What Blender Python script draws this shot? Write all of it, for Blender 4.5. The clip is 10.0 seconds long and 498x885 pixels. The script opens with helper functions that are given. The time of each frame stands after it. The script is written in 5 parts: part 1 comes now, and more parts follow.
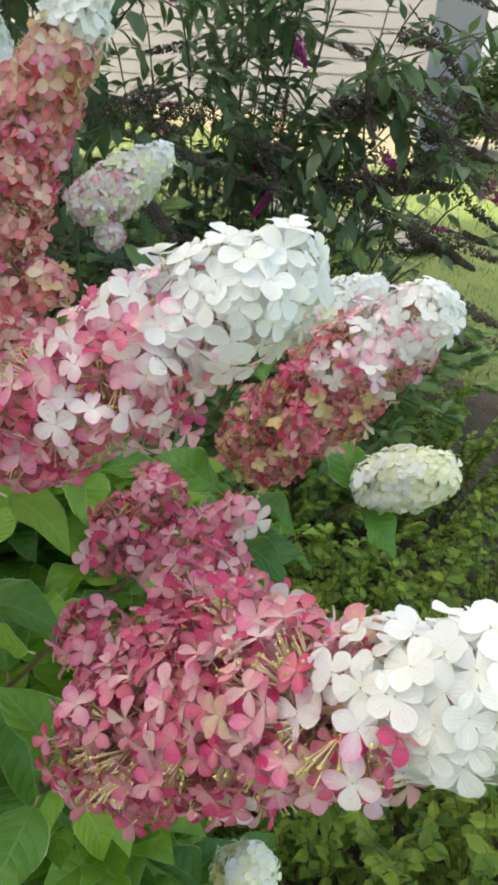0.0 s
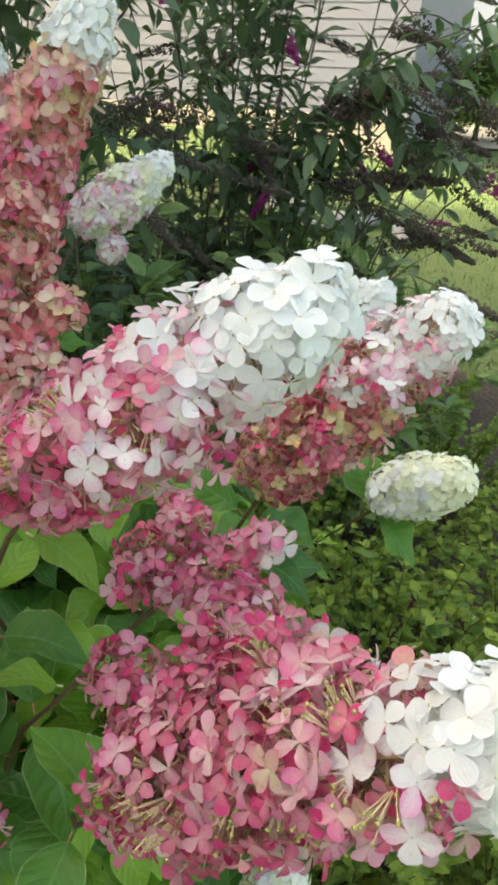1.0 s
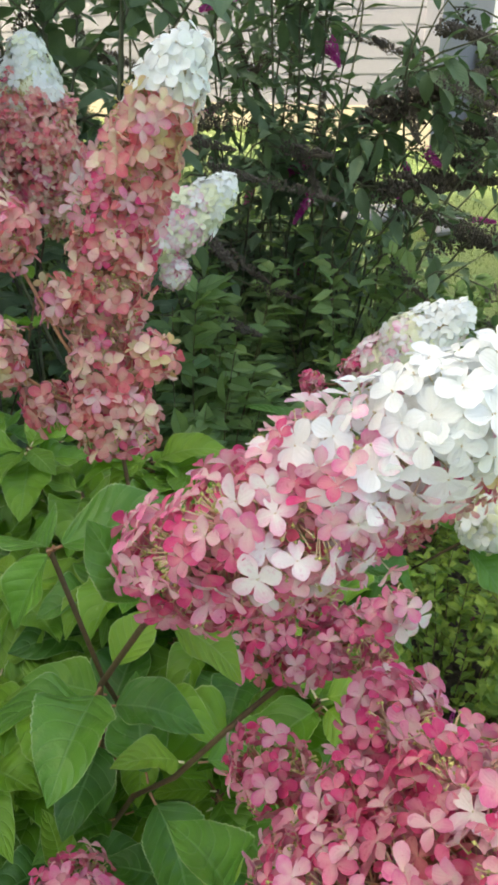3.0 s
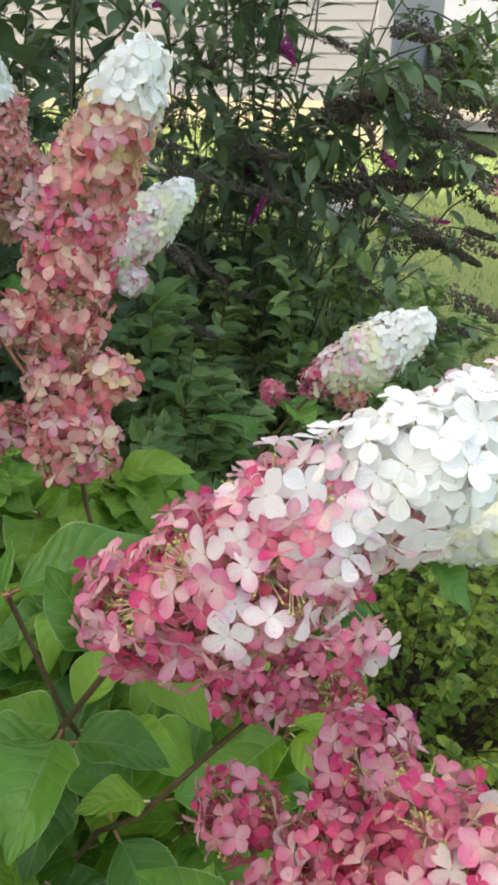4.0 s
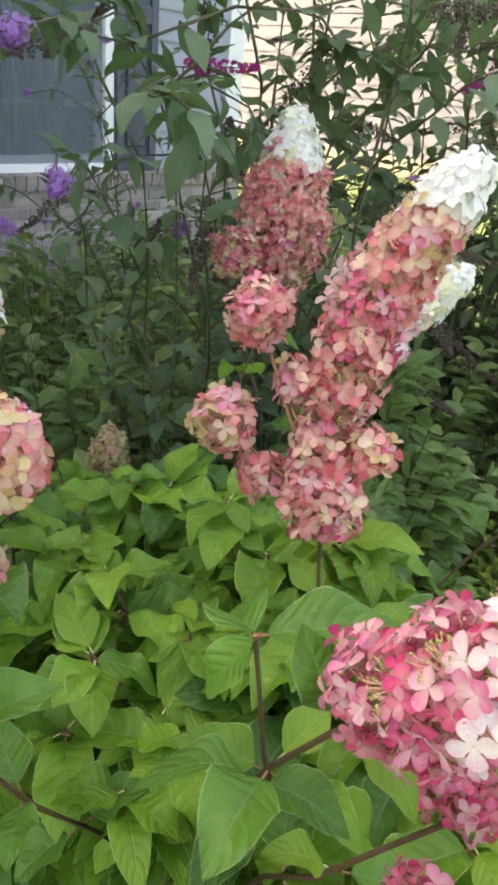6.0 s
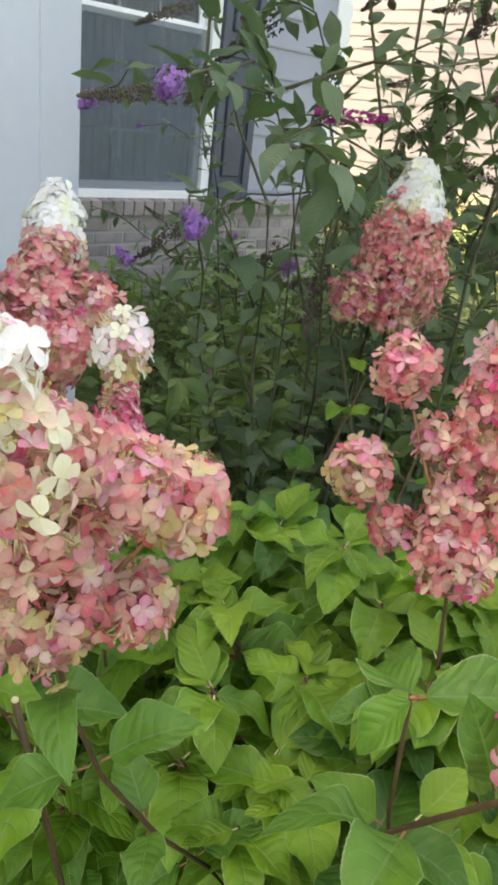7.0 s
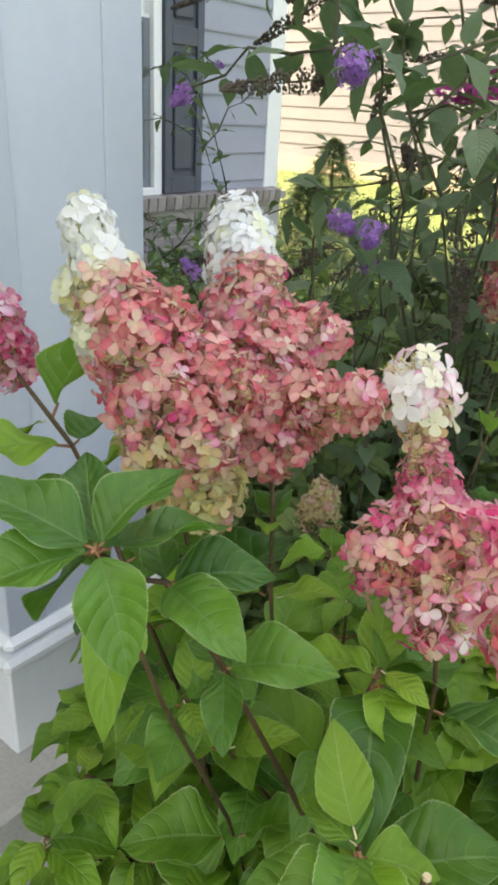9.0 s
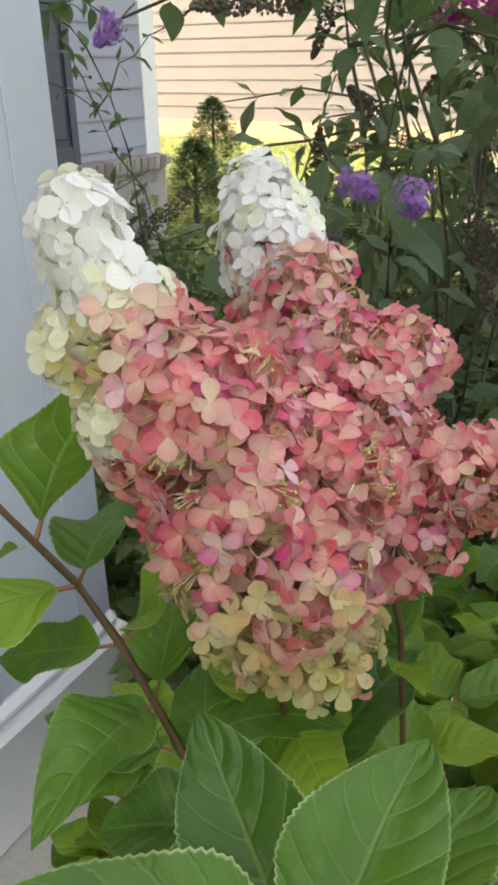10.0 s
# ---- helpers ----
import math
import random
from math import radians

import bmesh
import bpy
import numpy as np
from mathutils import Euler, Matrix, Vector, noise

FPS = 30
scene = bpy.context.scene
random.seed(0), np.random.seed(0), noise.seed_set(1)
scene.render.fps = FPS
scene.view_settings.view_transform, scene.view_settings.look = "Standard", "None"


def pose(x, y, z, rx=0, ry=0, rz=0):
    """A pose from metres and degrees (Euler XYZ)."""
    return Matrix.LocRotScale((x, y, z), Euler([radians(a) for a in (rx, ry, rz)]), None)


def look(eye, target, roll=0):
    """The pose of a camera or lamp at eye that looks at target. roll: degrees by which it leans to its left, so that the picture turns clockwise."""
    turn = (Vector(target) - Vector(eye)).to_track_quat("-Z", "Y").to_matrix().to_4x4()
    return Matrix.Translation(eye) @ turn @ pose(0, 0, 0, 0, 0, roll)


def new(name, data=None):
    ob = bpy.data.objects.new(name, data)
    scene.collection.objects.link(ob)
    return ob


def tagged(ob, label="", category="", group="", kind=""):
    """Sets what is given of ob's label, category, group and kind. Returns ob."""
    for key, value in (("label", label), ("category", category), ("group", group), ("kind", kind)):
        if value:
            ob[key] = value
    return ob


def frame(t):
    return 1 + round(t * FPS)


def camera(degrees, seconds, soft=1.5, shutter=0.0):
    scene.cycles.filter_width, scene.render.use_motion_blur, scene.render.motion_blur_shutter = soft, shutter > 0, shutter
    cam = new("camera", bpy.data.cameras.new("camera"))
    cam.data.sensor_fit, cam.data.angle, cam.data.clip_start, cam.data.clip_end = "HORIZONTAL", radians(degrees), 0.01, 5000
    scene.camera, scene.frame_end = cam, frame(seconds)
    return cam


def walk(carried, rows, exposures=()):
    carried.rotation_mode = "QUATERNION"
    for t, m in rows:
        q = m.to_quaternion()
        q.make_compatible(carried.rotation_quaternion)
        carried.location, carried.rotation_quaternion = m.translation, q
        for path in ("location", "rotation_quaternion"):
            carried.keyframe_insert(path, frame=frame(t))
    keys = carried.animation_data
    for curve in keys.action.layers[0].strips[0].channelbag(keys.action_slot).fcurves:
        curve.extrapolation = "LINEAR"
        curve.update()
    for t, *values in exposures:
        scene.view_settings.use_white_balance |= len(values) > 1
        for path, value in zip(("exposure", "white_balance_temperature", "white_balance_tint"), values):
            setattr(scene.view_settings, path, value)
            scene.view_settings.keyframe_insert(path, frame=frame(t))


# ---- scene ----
cam = camera(37.5, 10.0, 3.3)
PATH = [
    (0, (-0.001, 0.02, 1.352), (-0.66, 1.669, 0.431), 4.1),
    (0.5, (-0.013, 0.025, 1.352), (-0.666, 1.676, 0.431), 3.4),
    (1, (-0.021, 0.027, 1.365), (-0.676, 1.671, 0.433), 2.1),
    (1.5, (-0.042, 0.03, 1.372), (-0.694, 1.685, 0.457), 2.5),
    (2, (-0.049, 0.047, 1.386), (-0.767, 1.655, 0.438), 0.3),
    (2.5, (-0.074, 0.046, 1.385), (-0.807, 1.648, 0.438), -0.2),
    (2.7, (-0.082, 0.039, 1.392), (-0.817, 1.64, 0.445), -0.1),
    (3.8, (-0.112, 0.056, 1.391), (-0.71, 1.706, 0.432), -0.7),
    (4, (-0.106, 0.059, 1.405), (-0.711, 1.705, 0.442), 0.8),
    (4.5, (-0.075, 0.071, 1.412), (-0.81, 1.677, 0.475), 0.9),
    (5, (-0.077, 0.072, 1.425), (-0.973, 1.6, 0.496), 2.1),
    (5.5, (-0.095, 0.043, 1.418), (-1.113, 1.527, 0.545), 3.6),
    (6, (-0.131, 0.025, 1.431), (-1.245, 1.442, 0.565), 5.3),
    (6.2, (-0.141, 0.014, 1.431), (-1.297, 1.408, 0.583), 6.0),
    (7.3, (-0.197, -0.043, 1.452), (-1.492, 1.246, 0.64), 7.7),
    (7.5, (-0.219, -0.058, 1.452), (-1.533, 1.217, 0.647), 8.1),
    (8, (-0.301, -0.082, 1.44), (-1.606, 1.209, 0.646), 8.5),
    (8.5, (-0.398, -0.118, 1.437), (-1.61, 1.251, 0.625), 7.0),
    (9, (-0.487, -0.123, 1.427), (-1.617, 1.301, 0.592), 3.2),
    (9.5, (-0.625, -0.064, 1.41), (-1.628, 1.427, 0.532), 2.4),
    (10, (-0.71, -0.004, 1.399), (-1.605, 1.538, 0.493), -0.4),
]
EXPOSURES = [(0.0, 2.17, 7800, 0), (3.0, 2.32, 7700, 1), (4.5, 2.38, 7700, 5), (6.0, 2.74, 8400, 8), (7.5, 2.68, 9000, 10), (8.5, 2.66, 8700, 8), (9.0, 2.70, 8900, 8), (10.0, 2.58, 9500, 10)]
walk(cam, [(t, look(eye, target, roll)) for t, eye, target, roll in PATH], EXPOSURES)
SKY, SUN = 0.185, 2.6

# ---- world, sun, exposure ----
SUN_TRAVEL = Vector((1.0, 0.25, -1.0)).normalized()
world = bpy.data.worlds.new("world")
scene.world = world
world.use_nodes = True
wn = world.node_tree.nodes
sky = wn.new("ShaderNodeTexSky")
sky.sky_type = "NISHITA"
sky.sun_disc = False
sky.sun_elevation = math.asin(-SUN_TRAVEL.z)
sky.sun_rotation = math.atan2(-SUN_TRAVEL.x, -SUN_TRAVEL.y)
sky.air_density, sky.dust_density, sky.ozone_density = 0.8, 7.0, 0.7
world.node_tree.links.new(sky.outputs[0], wn["Background"].inputs[0])
wn["Background"].inputs[1].default_value = SKY
sun = new("sun", bpy.data.lights.new("sun", "SUN"))
sun.data.energy, sun.data.angle, sun.data.color = SUN, radians(1.5), (1.0, 0.975, 0.94)
sun.matrix_world = look((0, 0, 20), Vector((0, 0, 20)) + SUN_TRAVEL)

# ---- materials ----
MATS = {}


def shader(name, rough=0.6, metal=0.0):
    m = bpy.data.materials.new(name)
    m.use_nodes = True
    nt = m.node_tree
    b = nt.nodes["Principled BSDF"]
    b.inputs["Roughness"].default_value, b.inputs["Metallic"].default_value = rough, metal
    MATS[name] = m
    return m, nt, b


def node(nt, kind, **values):
    n = nt.nodes.new(kind)
    for k, v in values.items():
        n.inputs[k.replace("_", " ")].default_value = v
    return n


def noise_of(nt, scale, detail=4.0, rough=0.55, coords="Object"):
    n = node(nt, "ShaderNodeTexNoise", Scale=scale, Detail=detail, Roughness=rough)
    tc = nt.nodes.new("ShaderNodeTexCoord")
    nt.links.new(tc.outputs[coords], n.inputs["Vector"])
    return n


def ramp(nt, source, stops):
    r = nt.nodes.new("ShaderNodeValToRGB")
    el = r.color_ramp.elements
    while len(el) < len(stops):
        el.new(0.5)
    for e, (p, c) in zip(el, stops):
        e.position, e.color = p, (*c, 1.0)
    nt.links.new(source, r.inputs[0])
    return r


def mix(nt, fac, a, b, mode="MIX"):
    m = nt.nodes.new("ShaderNodeMix")
    m.data_type, m.blend_type = "RGBA", mode
    for sock, v in ((m.inputs[0], fac), (m.inputs[6], a), (m.inputs[7], b)):
        if isinstance(v, bpy.types.NodeSocket):
            nt.links.new(v, sock)
        elif isinstance(v, tuple):
            sock.default_value = (*v, 1.0)
        else:
            sock.default_value = v
    return m.outputs[2]


def calc(nt, op, a, b=0.0):
    m = nt.nodes.new("ShaderNodeMath")
    m.operation = op
    for sock, v in ((m.inputs[0], a), (m.inputs[1], b)):
        if isinstance(v, bpy.types.NodeSocket):
            nt.links.new(v, sock)
        else:
            sock.default_value = v
    return m.outputs[0]


def bump(nt, b, height, strength=0.3, distance=0.01):
    n = node(nt, "ShaderNodeBump", Strength=strength, Distance=distance)
    nt.links.new(height, n.inputs["Height"])
    nt.links.new(n.outputs[0], b.inputs["Normal"])


def surface(name, c1, c2, rough=0.7, scale=6.0, fine=60.0, relief=0.2, depth=0.004, coords="Object", vary=0.15):
    """A plain weathered surface: two tones at two scales, fine relief, and a shift from piece to piece."""
    m, nt, b = shader(name, rough)
    n1, n2 = noise_of(nt, scale, coords=coords), noise_of(nt, fine, coords=coords)
    f = calc(nt, "MULTIPLY", calc(nt, "ADD", n1.outputs[0], n2.outputs[0]), 0.5)
    r = ramp(nt, f, ((0.3, c1), (0.7, c2)))
    info = nt.nodes.new("ShaderNodeObjectInfo")
    v = calc(nt, "ADD", calc(nt, "MULTIPLY", info.outputs["Random"], vary), 1.0 - vary / 2)
    hsv = node(nt, "ShaderNodeHueSaturation")
    nt.links.new(r.outputs[0], hsv.inputs["Color"])
    nt.links.new(v, hsv.inputs["Value"])
    nt.links.new(hsv.outputs[0], b.inputs["Base Color"])
    bump(nt, b, n2.outputs[0], relief, depth)
    return m


def thin(name, build, rough=0.5, through_share=0.3, gloss=0.35, relief=0.4):
    """A petal or leaf: a glossy front and light that shines through it. build gives the colour."""
    m, nt, b = shader(name, rough)
    colour, glow, height = build(nt)
    nt.links.new(colour, b.inputs["Base Color"])
    b.inputs["Specular IOR Level"].default_value = gloss
    if height is not None:
        bump(nt, b, height, relief, 0.0025)
    tr = nt.nodes.new("ShaderNodeBsdfTranslucent")
    nt.links.new(glow, tr.inputs[0])
    mx = node(nt, "ShaderNodeMixShader", Fac=through_share)
    nt.links.new(b.outputs[0], mx.inputs[1])
    nt.links.new(tr.outputs[0], mx.inputs[2])
    nt.links.new(mx.outputs[0], nt.nodes["Material Output"].inputs[0])
    return m


def uv_parts(nt):
    uv = nt.nodes.new("ShaderNodeUVMap")
    sep = nt.nodes.new("ShaderNodeSeparateXYZ")
    nt.links.new(uv.outputs[0], sep.inputs[0])
    return sep.outputs[0], sep.outputs[1]


def petal(name, body, edge, speck, amount=0.5, start=0.34, full=1.02, vary=0.16):
    """body: the petal's colour; edge: the tint that comes over it from the tip, more on some petals than on others; speck: small spots."""
    def build(nt):
        u, v = uv_parts(nt)
        geo, info = nt.nodes.new("ShaderNodeNewGeometry"), nt.nodes.new("ShaderNodeObjectInfo")
        rnd = calc(nt, "FRACT", calc(nt, "ADD", geo.outputs["Random Per Island"], calc(nt, "MULTIPLY", info.outputs["Random"], 7.31)))
        n = noise_of(nt, 150.0, 4.0, 0.7)
        rim = calc(nt, "POWER", calc(nt, "ABSOLUTE", u), 2.0)
        f = calc(nt, "ADD", calc(nt, "ADD", calc(nt, "MULTIPLY", v, 0.36), calc(nt, "MULTIPLY", rim, 0.20)), calc(nt, "ADD", calc(nt, "MULTIPLY", n.outputs[0], 0.74), calc(nt, "MULTIPLY", rnd, 0.42)))
        tint = ramp(nt, calc(nt, "MULTIPLY", f, 0.7), ((start * 0.7, (0, 0, 0)), (full * 0.7, (1, 1, 1))))
        fan = calc(nt, "SINE", calc(nt, "ADD", calc(nt, "MULTIPLY", u, 17.0), calc(nt, "MULTIPLY", n.outputs[0], 5.0)))
        col = mix(nt, calc(nt, "MULTIPLY", tint.outputs[0], amount), body, edge)
        spots = noise_of(nt, 420.0, 2.0)
        sp = ramp(nt, spots.outputs[0], ((0.62, (0, 0, 0)), (0.69, (1, 1, 1))))
        col = mix(nt, calc(nt, "MULTIPLY", sp.outputs[0], 0.38), col, speck)
        hsv = node(nt, "ShaderNodeHueSaturation")
        nt.links.new(col, hsv.inputs["Color"])
        nt.links.new(calc(nt, "ADD", calc(nt, "MULTIPLY", info.outputs["Random"], vary), 1.0 - vary * 0.6), hsv.inputs["Value"])
        nt.links.new(calc(nt, "ADD", calc(nt, "MULTIPLY", rnd, 0.3), 0.85), hsv.inputs["Saturation"])
        return hsv.outputs[0], hsv.outputs[0], calc(nt, "ADD", n.outputs[0], calc(nt, "MULTIPLY", fan, 0.10))
    return thin(name, build, 0.6, 0.42, 0.15, 0.3)


petal("petal_white", (0.88, 0.89, 0.83), (0.90, 0.91, 0.905), (0.84, 0.80, 0.78), 1.0, vary=0.05)
petal("petal_blush", (0.90, 0.88, 0.85), (0.86, 0.40, 0.60), (0.82, 0.48, 0.60), 0.95, 0.70, 1.25, 0.06)
petal("petal_pink", (0.84, 0.67, 0.60), (0.82, 0.28, 0.46), (0.66, 0.14, 0.28), 1.0, 0.46, 1.16)
petal("petal_rose", (0.74, 0.42, 0.40), (0.72, 0.155, 0.290), (0.48, 0.06, 0.13), 1.0, 0.36, 1.02)
petal("petal_dusk", (0.62, 0.40, 0.32), (0.56, 0.150, 0.200), (0.34, 0.07, 0.10), 1.0)
petal("petal_coral", (0.80, 0.61, 0.44), (0.77, 0.245, 0.29), (0.52, 0.11, 0.13), 1.0, 0.34, 1.06)
petal("petal_peach", (0.80, 0.72, 0.47), (0.80, 0.36, 0.42), (0.60, 0.26, 0.22), 0.9, 0.48, 1.16)
petal("petal_tan", (0.70, 0.66, 0.33), (0.74, 0.44, 0.33), (0.50, 0.38, 0.18), 0.7, 0.55, 1.20)
petal("petal_cream", (0.87, 0.89, 0.62), (0.90, 0.90, 0.80), (0.72, 0.74, 0.46), 0.6, vary=0.08)
petal("petal_lime", (0.62, 0.64, 0.29), (0.72, 0.58, 0.34), (0.46, 0.46, 0.15), 0.5)


def leaf_surface(name, dark, light, rib, edge, rough=0.42, glow=(0.30, 0.5, 0.06), sides=9.0):
    def build(nt):
        u, v = uv_parts(nt)
        info = nt.nodes.new("ShaderNodeObjectInfo")
        n = noise_of(nt, 28.0, 4.0)
        geo = nt.nodes.new("ShaderNodeNewGeometry")
        rnd = calc(nt, "FRACT", calc(nt, "ADD", geo.outputs["Random Per Island"], calc(nt, "MULTIPLY", info.outputs["Random"], 7.31)))
        f = calc(nt, "ADD", calc(nt, "MULTIPLY", n.outputs[0], 0.6), calc(nt, "MULTIPLY", rnd, 0.55))
        col = ramp(nt, f, ((0.25, dark), (0.85, light))).outputs[0]
        au = calc(nt, "ABSOLUTE", u)
        mid = ramp(nt, au, ((0.02, (1, 1, 1)), (0.06, (0, 0, 0)))).outputs[0]
        wave = calc(nt, "SINE", calc(nt, "MULTIPLY", calc(nt, "SUBTRACT", v, calc(nt, "MULTIPLY", calc(nt, "POWER", au, 1.3), 0.26)), sides * 6.2832))
        vein = ramp(nt, wave, ((0.86, (0, 0, 0)), (0.99, (1, 1, 1)))).outputs[0]
        col = mix(nt, calc(nt, "MULTIPLY", vein, 0.20), col, rib)
        col = mix(nt, calc(nt, "MULTIPLY", mid, 0.45), col, rib)
        rim = ramp(nt, au, ((0.955, (0, 0, 0)), (0.990, (1, 1, 1)))).outputs[0]
        col = mix(nt, calc(nt, "MULTIPLY", rim, ramp(nt, n.outputs[0], ((0.38, (0.32, 0.32, 0.32)), (0.60, (0.85, 0.85, 0.85)))).outputs[0]), col, edge)
        net = noise_of(nt, 260.0, 2.0)
        quilt = calc(nt, "MULTIPLY", wave, -0.25)
        spot = ramp(nt, noise_of(nt, 75.0, 3.0).outputs[0], ((0.70, (0, 0, 0)), (0.76, (1, 1, 1)))).outputs[0]
        col = mix(nt, calc(nt, "MULTIPLY", spot, 0.18), col, edge)
        height = calc(nt, "ADD", quilt, calc(nt, "SUBTRACT", calc(nt, "ADD", n.outputs[0], calc(nt, "MULTIPLY", net.outputs[0], 0.6)), calc(nt, "ADD", vein, mid)))
        return col, mix(nt, 0.5, col, glow), height
    return thin(name, build, rough, 0.32, 0.36)


leaf_surface("hydrangea_leaf", (0.066, 0.170, 0.018), (0.215, 0.390, 0.038), (0.24, 0.40, 0.12), (0.54, 0.62, 0.30), 0.42, (0.26, 0.58, 0.05), 7.0)
leaf_surface("mature_leaf", (0.036, 0.110, 0.018), (0.120, 0.270, 0.038), (0.20, 0.36, 0.12), (0.46, 0.56, 0.28), 0.36, (0.16, 0.42, 0.05), 7.0)
leaf_surface("young_leaf", (0.105, 0.225, 0.020), (0.235, 0.385, 0.040), (0.32, 0.46, 0.14), (0.40, 0.50, 0.2), 0.5, (0.30, 0.5, 0.06), 7.0)
# lens haze over the bushes is put into this lighter grey-green
leaf_surface("bush_leaf", (0.080, 0.135, 0.070), (0.165, 0.230, 0.130), (0.10, 0.17, 0.10), (0.07, 0.13, 0.07), 0.6, (0.12, 0.25, 0.05), 12.0)
leaf_surface("spirea_leaf", (0.055, 0.130, 0.022), (0.31, 0.40, 0.06), (0.25, 0.36, 0.08), (0.3, 0.36, 0.1), 0.5)
# lightened likewise, for the haze over the clumps in the bed
leaf_surface("hazed_leaf", (0.095, 0.175, 0.065), (0.250, 0.350, 0.130), (0.08, 0.14, 0.05), (0.06, 0.10, 0.04), 0.55)
surface("stem_wood", (0.05, 0.030, 0.012), (0.13, 0.080, 0.036), 0.7, 20, 200)
surface("red_stalk", (0.22, 0.09, 0.05), (0.34, 0.17, 0.08), 0.6, 30, 200)
surface("green_stalk", (0.50, 0.46, 0.22), (0.70, 0.60, 0.38), 0.6, 60, 300)
surface("floret_stalk", (0.55, 0.44, 0.24), (0.74, 0.56, 0.38), 0.6, 60, 300)
surface("bud_green", (0.34, 0.34, 0.08), (0.58, 0.54, 0.20), 0.6, 80, 300)
surface("bush_wood", (0.055, 0.06, 0.035), (0.12, 0.12, 0.07), 0.85, 20, 120)
petal("petal_violet", (0.36, 0.18, 0.52), (0.52, 0.30, 0.66), (0.5, 0.25, 0.3), 0.8)
petal("petal_magenta", (0.40, 0.04, 0.24), (0.58, 0.10, 0.38), (0.3, 0.05, 0.15), 0.8)
surface("spent_brown", (0.045, 0.036, 0.03), (0.12, 0.095, 0.072), 0.9, 50, 200)
# white that carries the blue cast of sky-lit shade in its colour
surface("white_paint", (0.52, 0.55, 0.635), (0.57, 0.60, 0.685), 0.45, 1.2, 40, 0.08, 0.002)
surface("white_vinyl", (0.76, 0.77, 0.78), (0.84, 0.85, 0.86), 0.35, 2, 50, 0.05, 0.001)
surface("grey_siding", (0.275, 0.29, 0.36), (0.33, 0.35, 0.42), 0.55, 2, 90, 0.12, 0.002, vary=0.06)
surface("cream_siding", (0.205, 0.198, 0.226), (0.242, 0.234, 0.264), 0.6, 1.5, 60, 0.1, 0.002, vary=0.05)
surface("shutter_paint", (0.045, 0.055, 0.080), (0.070, 0.085, 0.115), 0.5, 6, 90, 0.1, 0.001)
surface("sill_brick", (0.22, 0.19, 0.18), (0.36, 0.32, 0.30), 0.85, 14, 120, 0.5, 0.006, vary=0.5)
surface("mortar", (0.30, 0.29, 0.27), (0.40, 0.39, 0.37), 0.9, 10, 140, 0.4, 0.004)
surface("concrete", (0.40, 0.38, 0.34), (0.58, 0.55, 0.49), 0.85, 4, 110, 0.35, 0.004)
surface("tan_base", (0.40, 0.33, 0.24), (0.52, 0.44, 0.33), 0.85, 3, 40)
surface("soil", (0.035, 0.025, 0.016), (0.09, 0.065, 0.04), 0.95, 9, 60, 0.9, 0.03)
surface("lawn", (0.055, 0.092, 0.018), (0.115, 0.150, 0.034), 0.8, 1.3, 45, 0.9, 0.03)
surface("grass_blade", (0.085, 0.135, 0.026), (0.165, 0.215, 0.048), 0.6, 3, 30)
surface("rock", (0.11, 0.11, 0.105), (0.22, 0.21, 0.20), 0.8, 8, 50, 0.6, 0.01)
surface("roof_shingle", (0.05, 0.05, 0.052), (0.10, 0.10, 0.10), 0.9, 8, 80)
# near-black walls: the room's want of light is put into their colour
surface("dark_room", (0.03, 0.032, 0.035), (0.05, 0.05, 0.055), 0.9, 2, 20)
# blue-grey here stands for the sky reflected in the panes
surface("curtain", (0.17, 0.22, 0.29), (0.26, 0.32, 0.40), 0.85, 3, 80)
surface("needle_green", (0.03, 0.07, 0.02), (0.08, 0.15, 0.03), 0.7, 6, 60)
surface("sunny_leaf", (0.07, 0.13, 0.02), (0.20, 0.28, 0.05), 0.6, 3, 30)

gm, gt, gb = shader("window_glass", 0.03)
gb.inputs["Base Color"].default_value = (0.55, 0.62, 0.66, 1)
gb.inputs["Transmission Weight"].default_value = 0.9
gb.inputs["IOR"].default_value = 1.45

sm, st, sb = shader("screen_mesh", 0.8)
sb.inputs["Base Color"].default_value = (0.13, 0.165, 0.20, 1)
sb.inputs["Alpha"].default_value = 0.38

# ---- helpers for building ----
PLACE = {}


def thing(name, at_, label, category, group="", kind=""):
    ob = new(name)
    ob.empty_display_size = 0.05
    ob.matrix_basis = Matrix.Translation(at_)
    PLACE[ob] = ob.matrix_basis.copy()
    return tagged(ob, label, category, group, kind)


def mesh_from(bm, name, mats, smooth=False):
    me = bpy.data.meshes.new(name)
    bm.to_mesh(me)
    bm.free()
    for m in mats if isinstance(mats, (list, tuple)) else [mats]:
        me.materials.append(MATS[m])
    if smooth:
        me.polygons.foreach_set("use_smooth", [True] * len(me.polygons))
    return me


def attach(name, me, parent, m, label="", kind=""):
    """One object on a mesh at the world pose m, under parent."""
    ob = new(name, me)
    PLACE[ob] = m.copy()
    if parent is None:
        ob.matrix_basis = m
    else:
        ob.parent = parent
        ob.matrix_basis = PLACE[parent].inverted() @ m
    return tagged(ob, label, kind=kind)


def part(name, bm, material, parent, label="", smooth=False, kind=""):
    return attach(name, mesh_from(bm, name, material, smooth), parent, Matrix.Identity(4), label, kind)


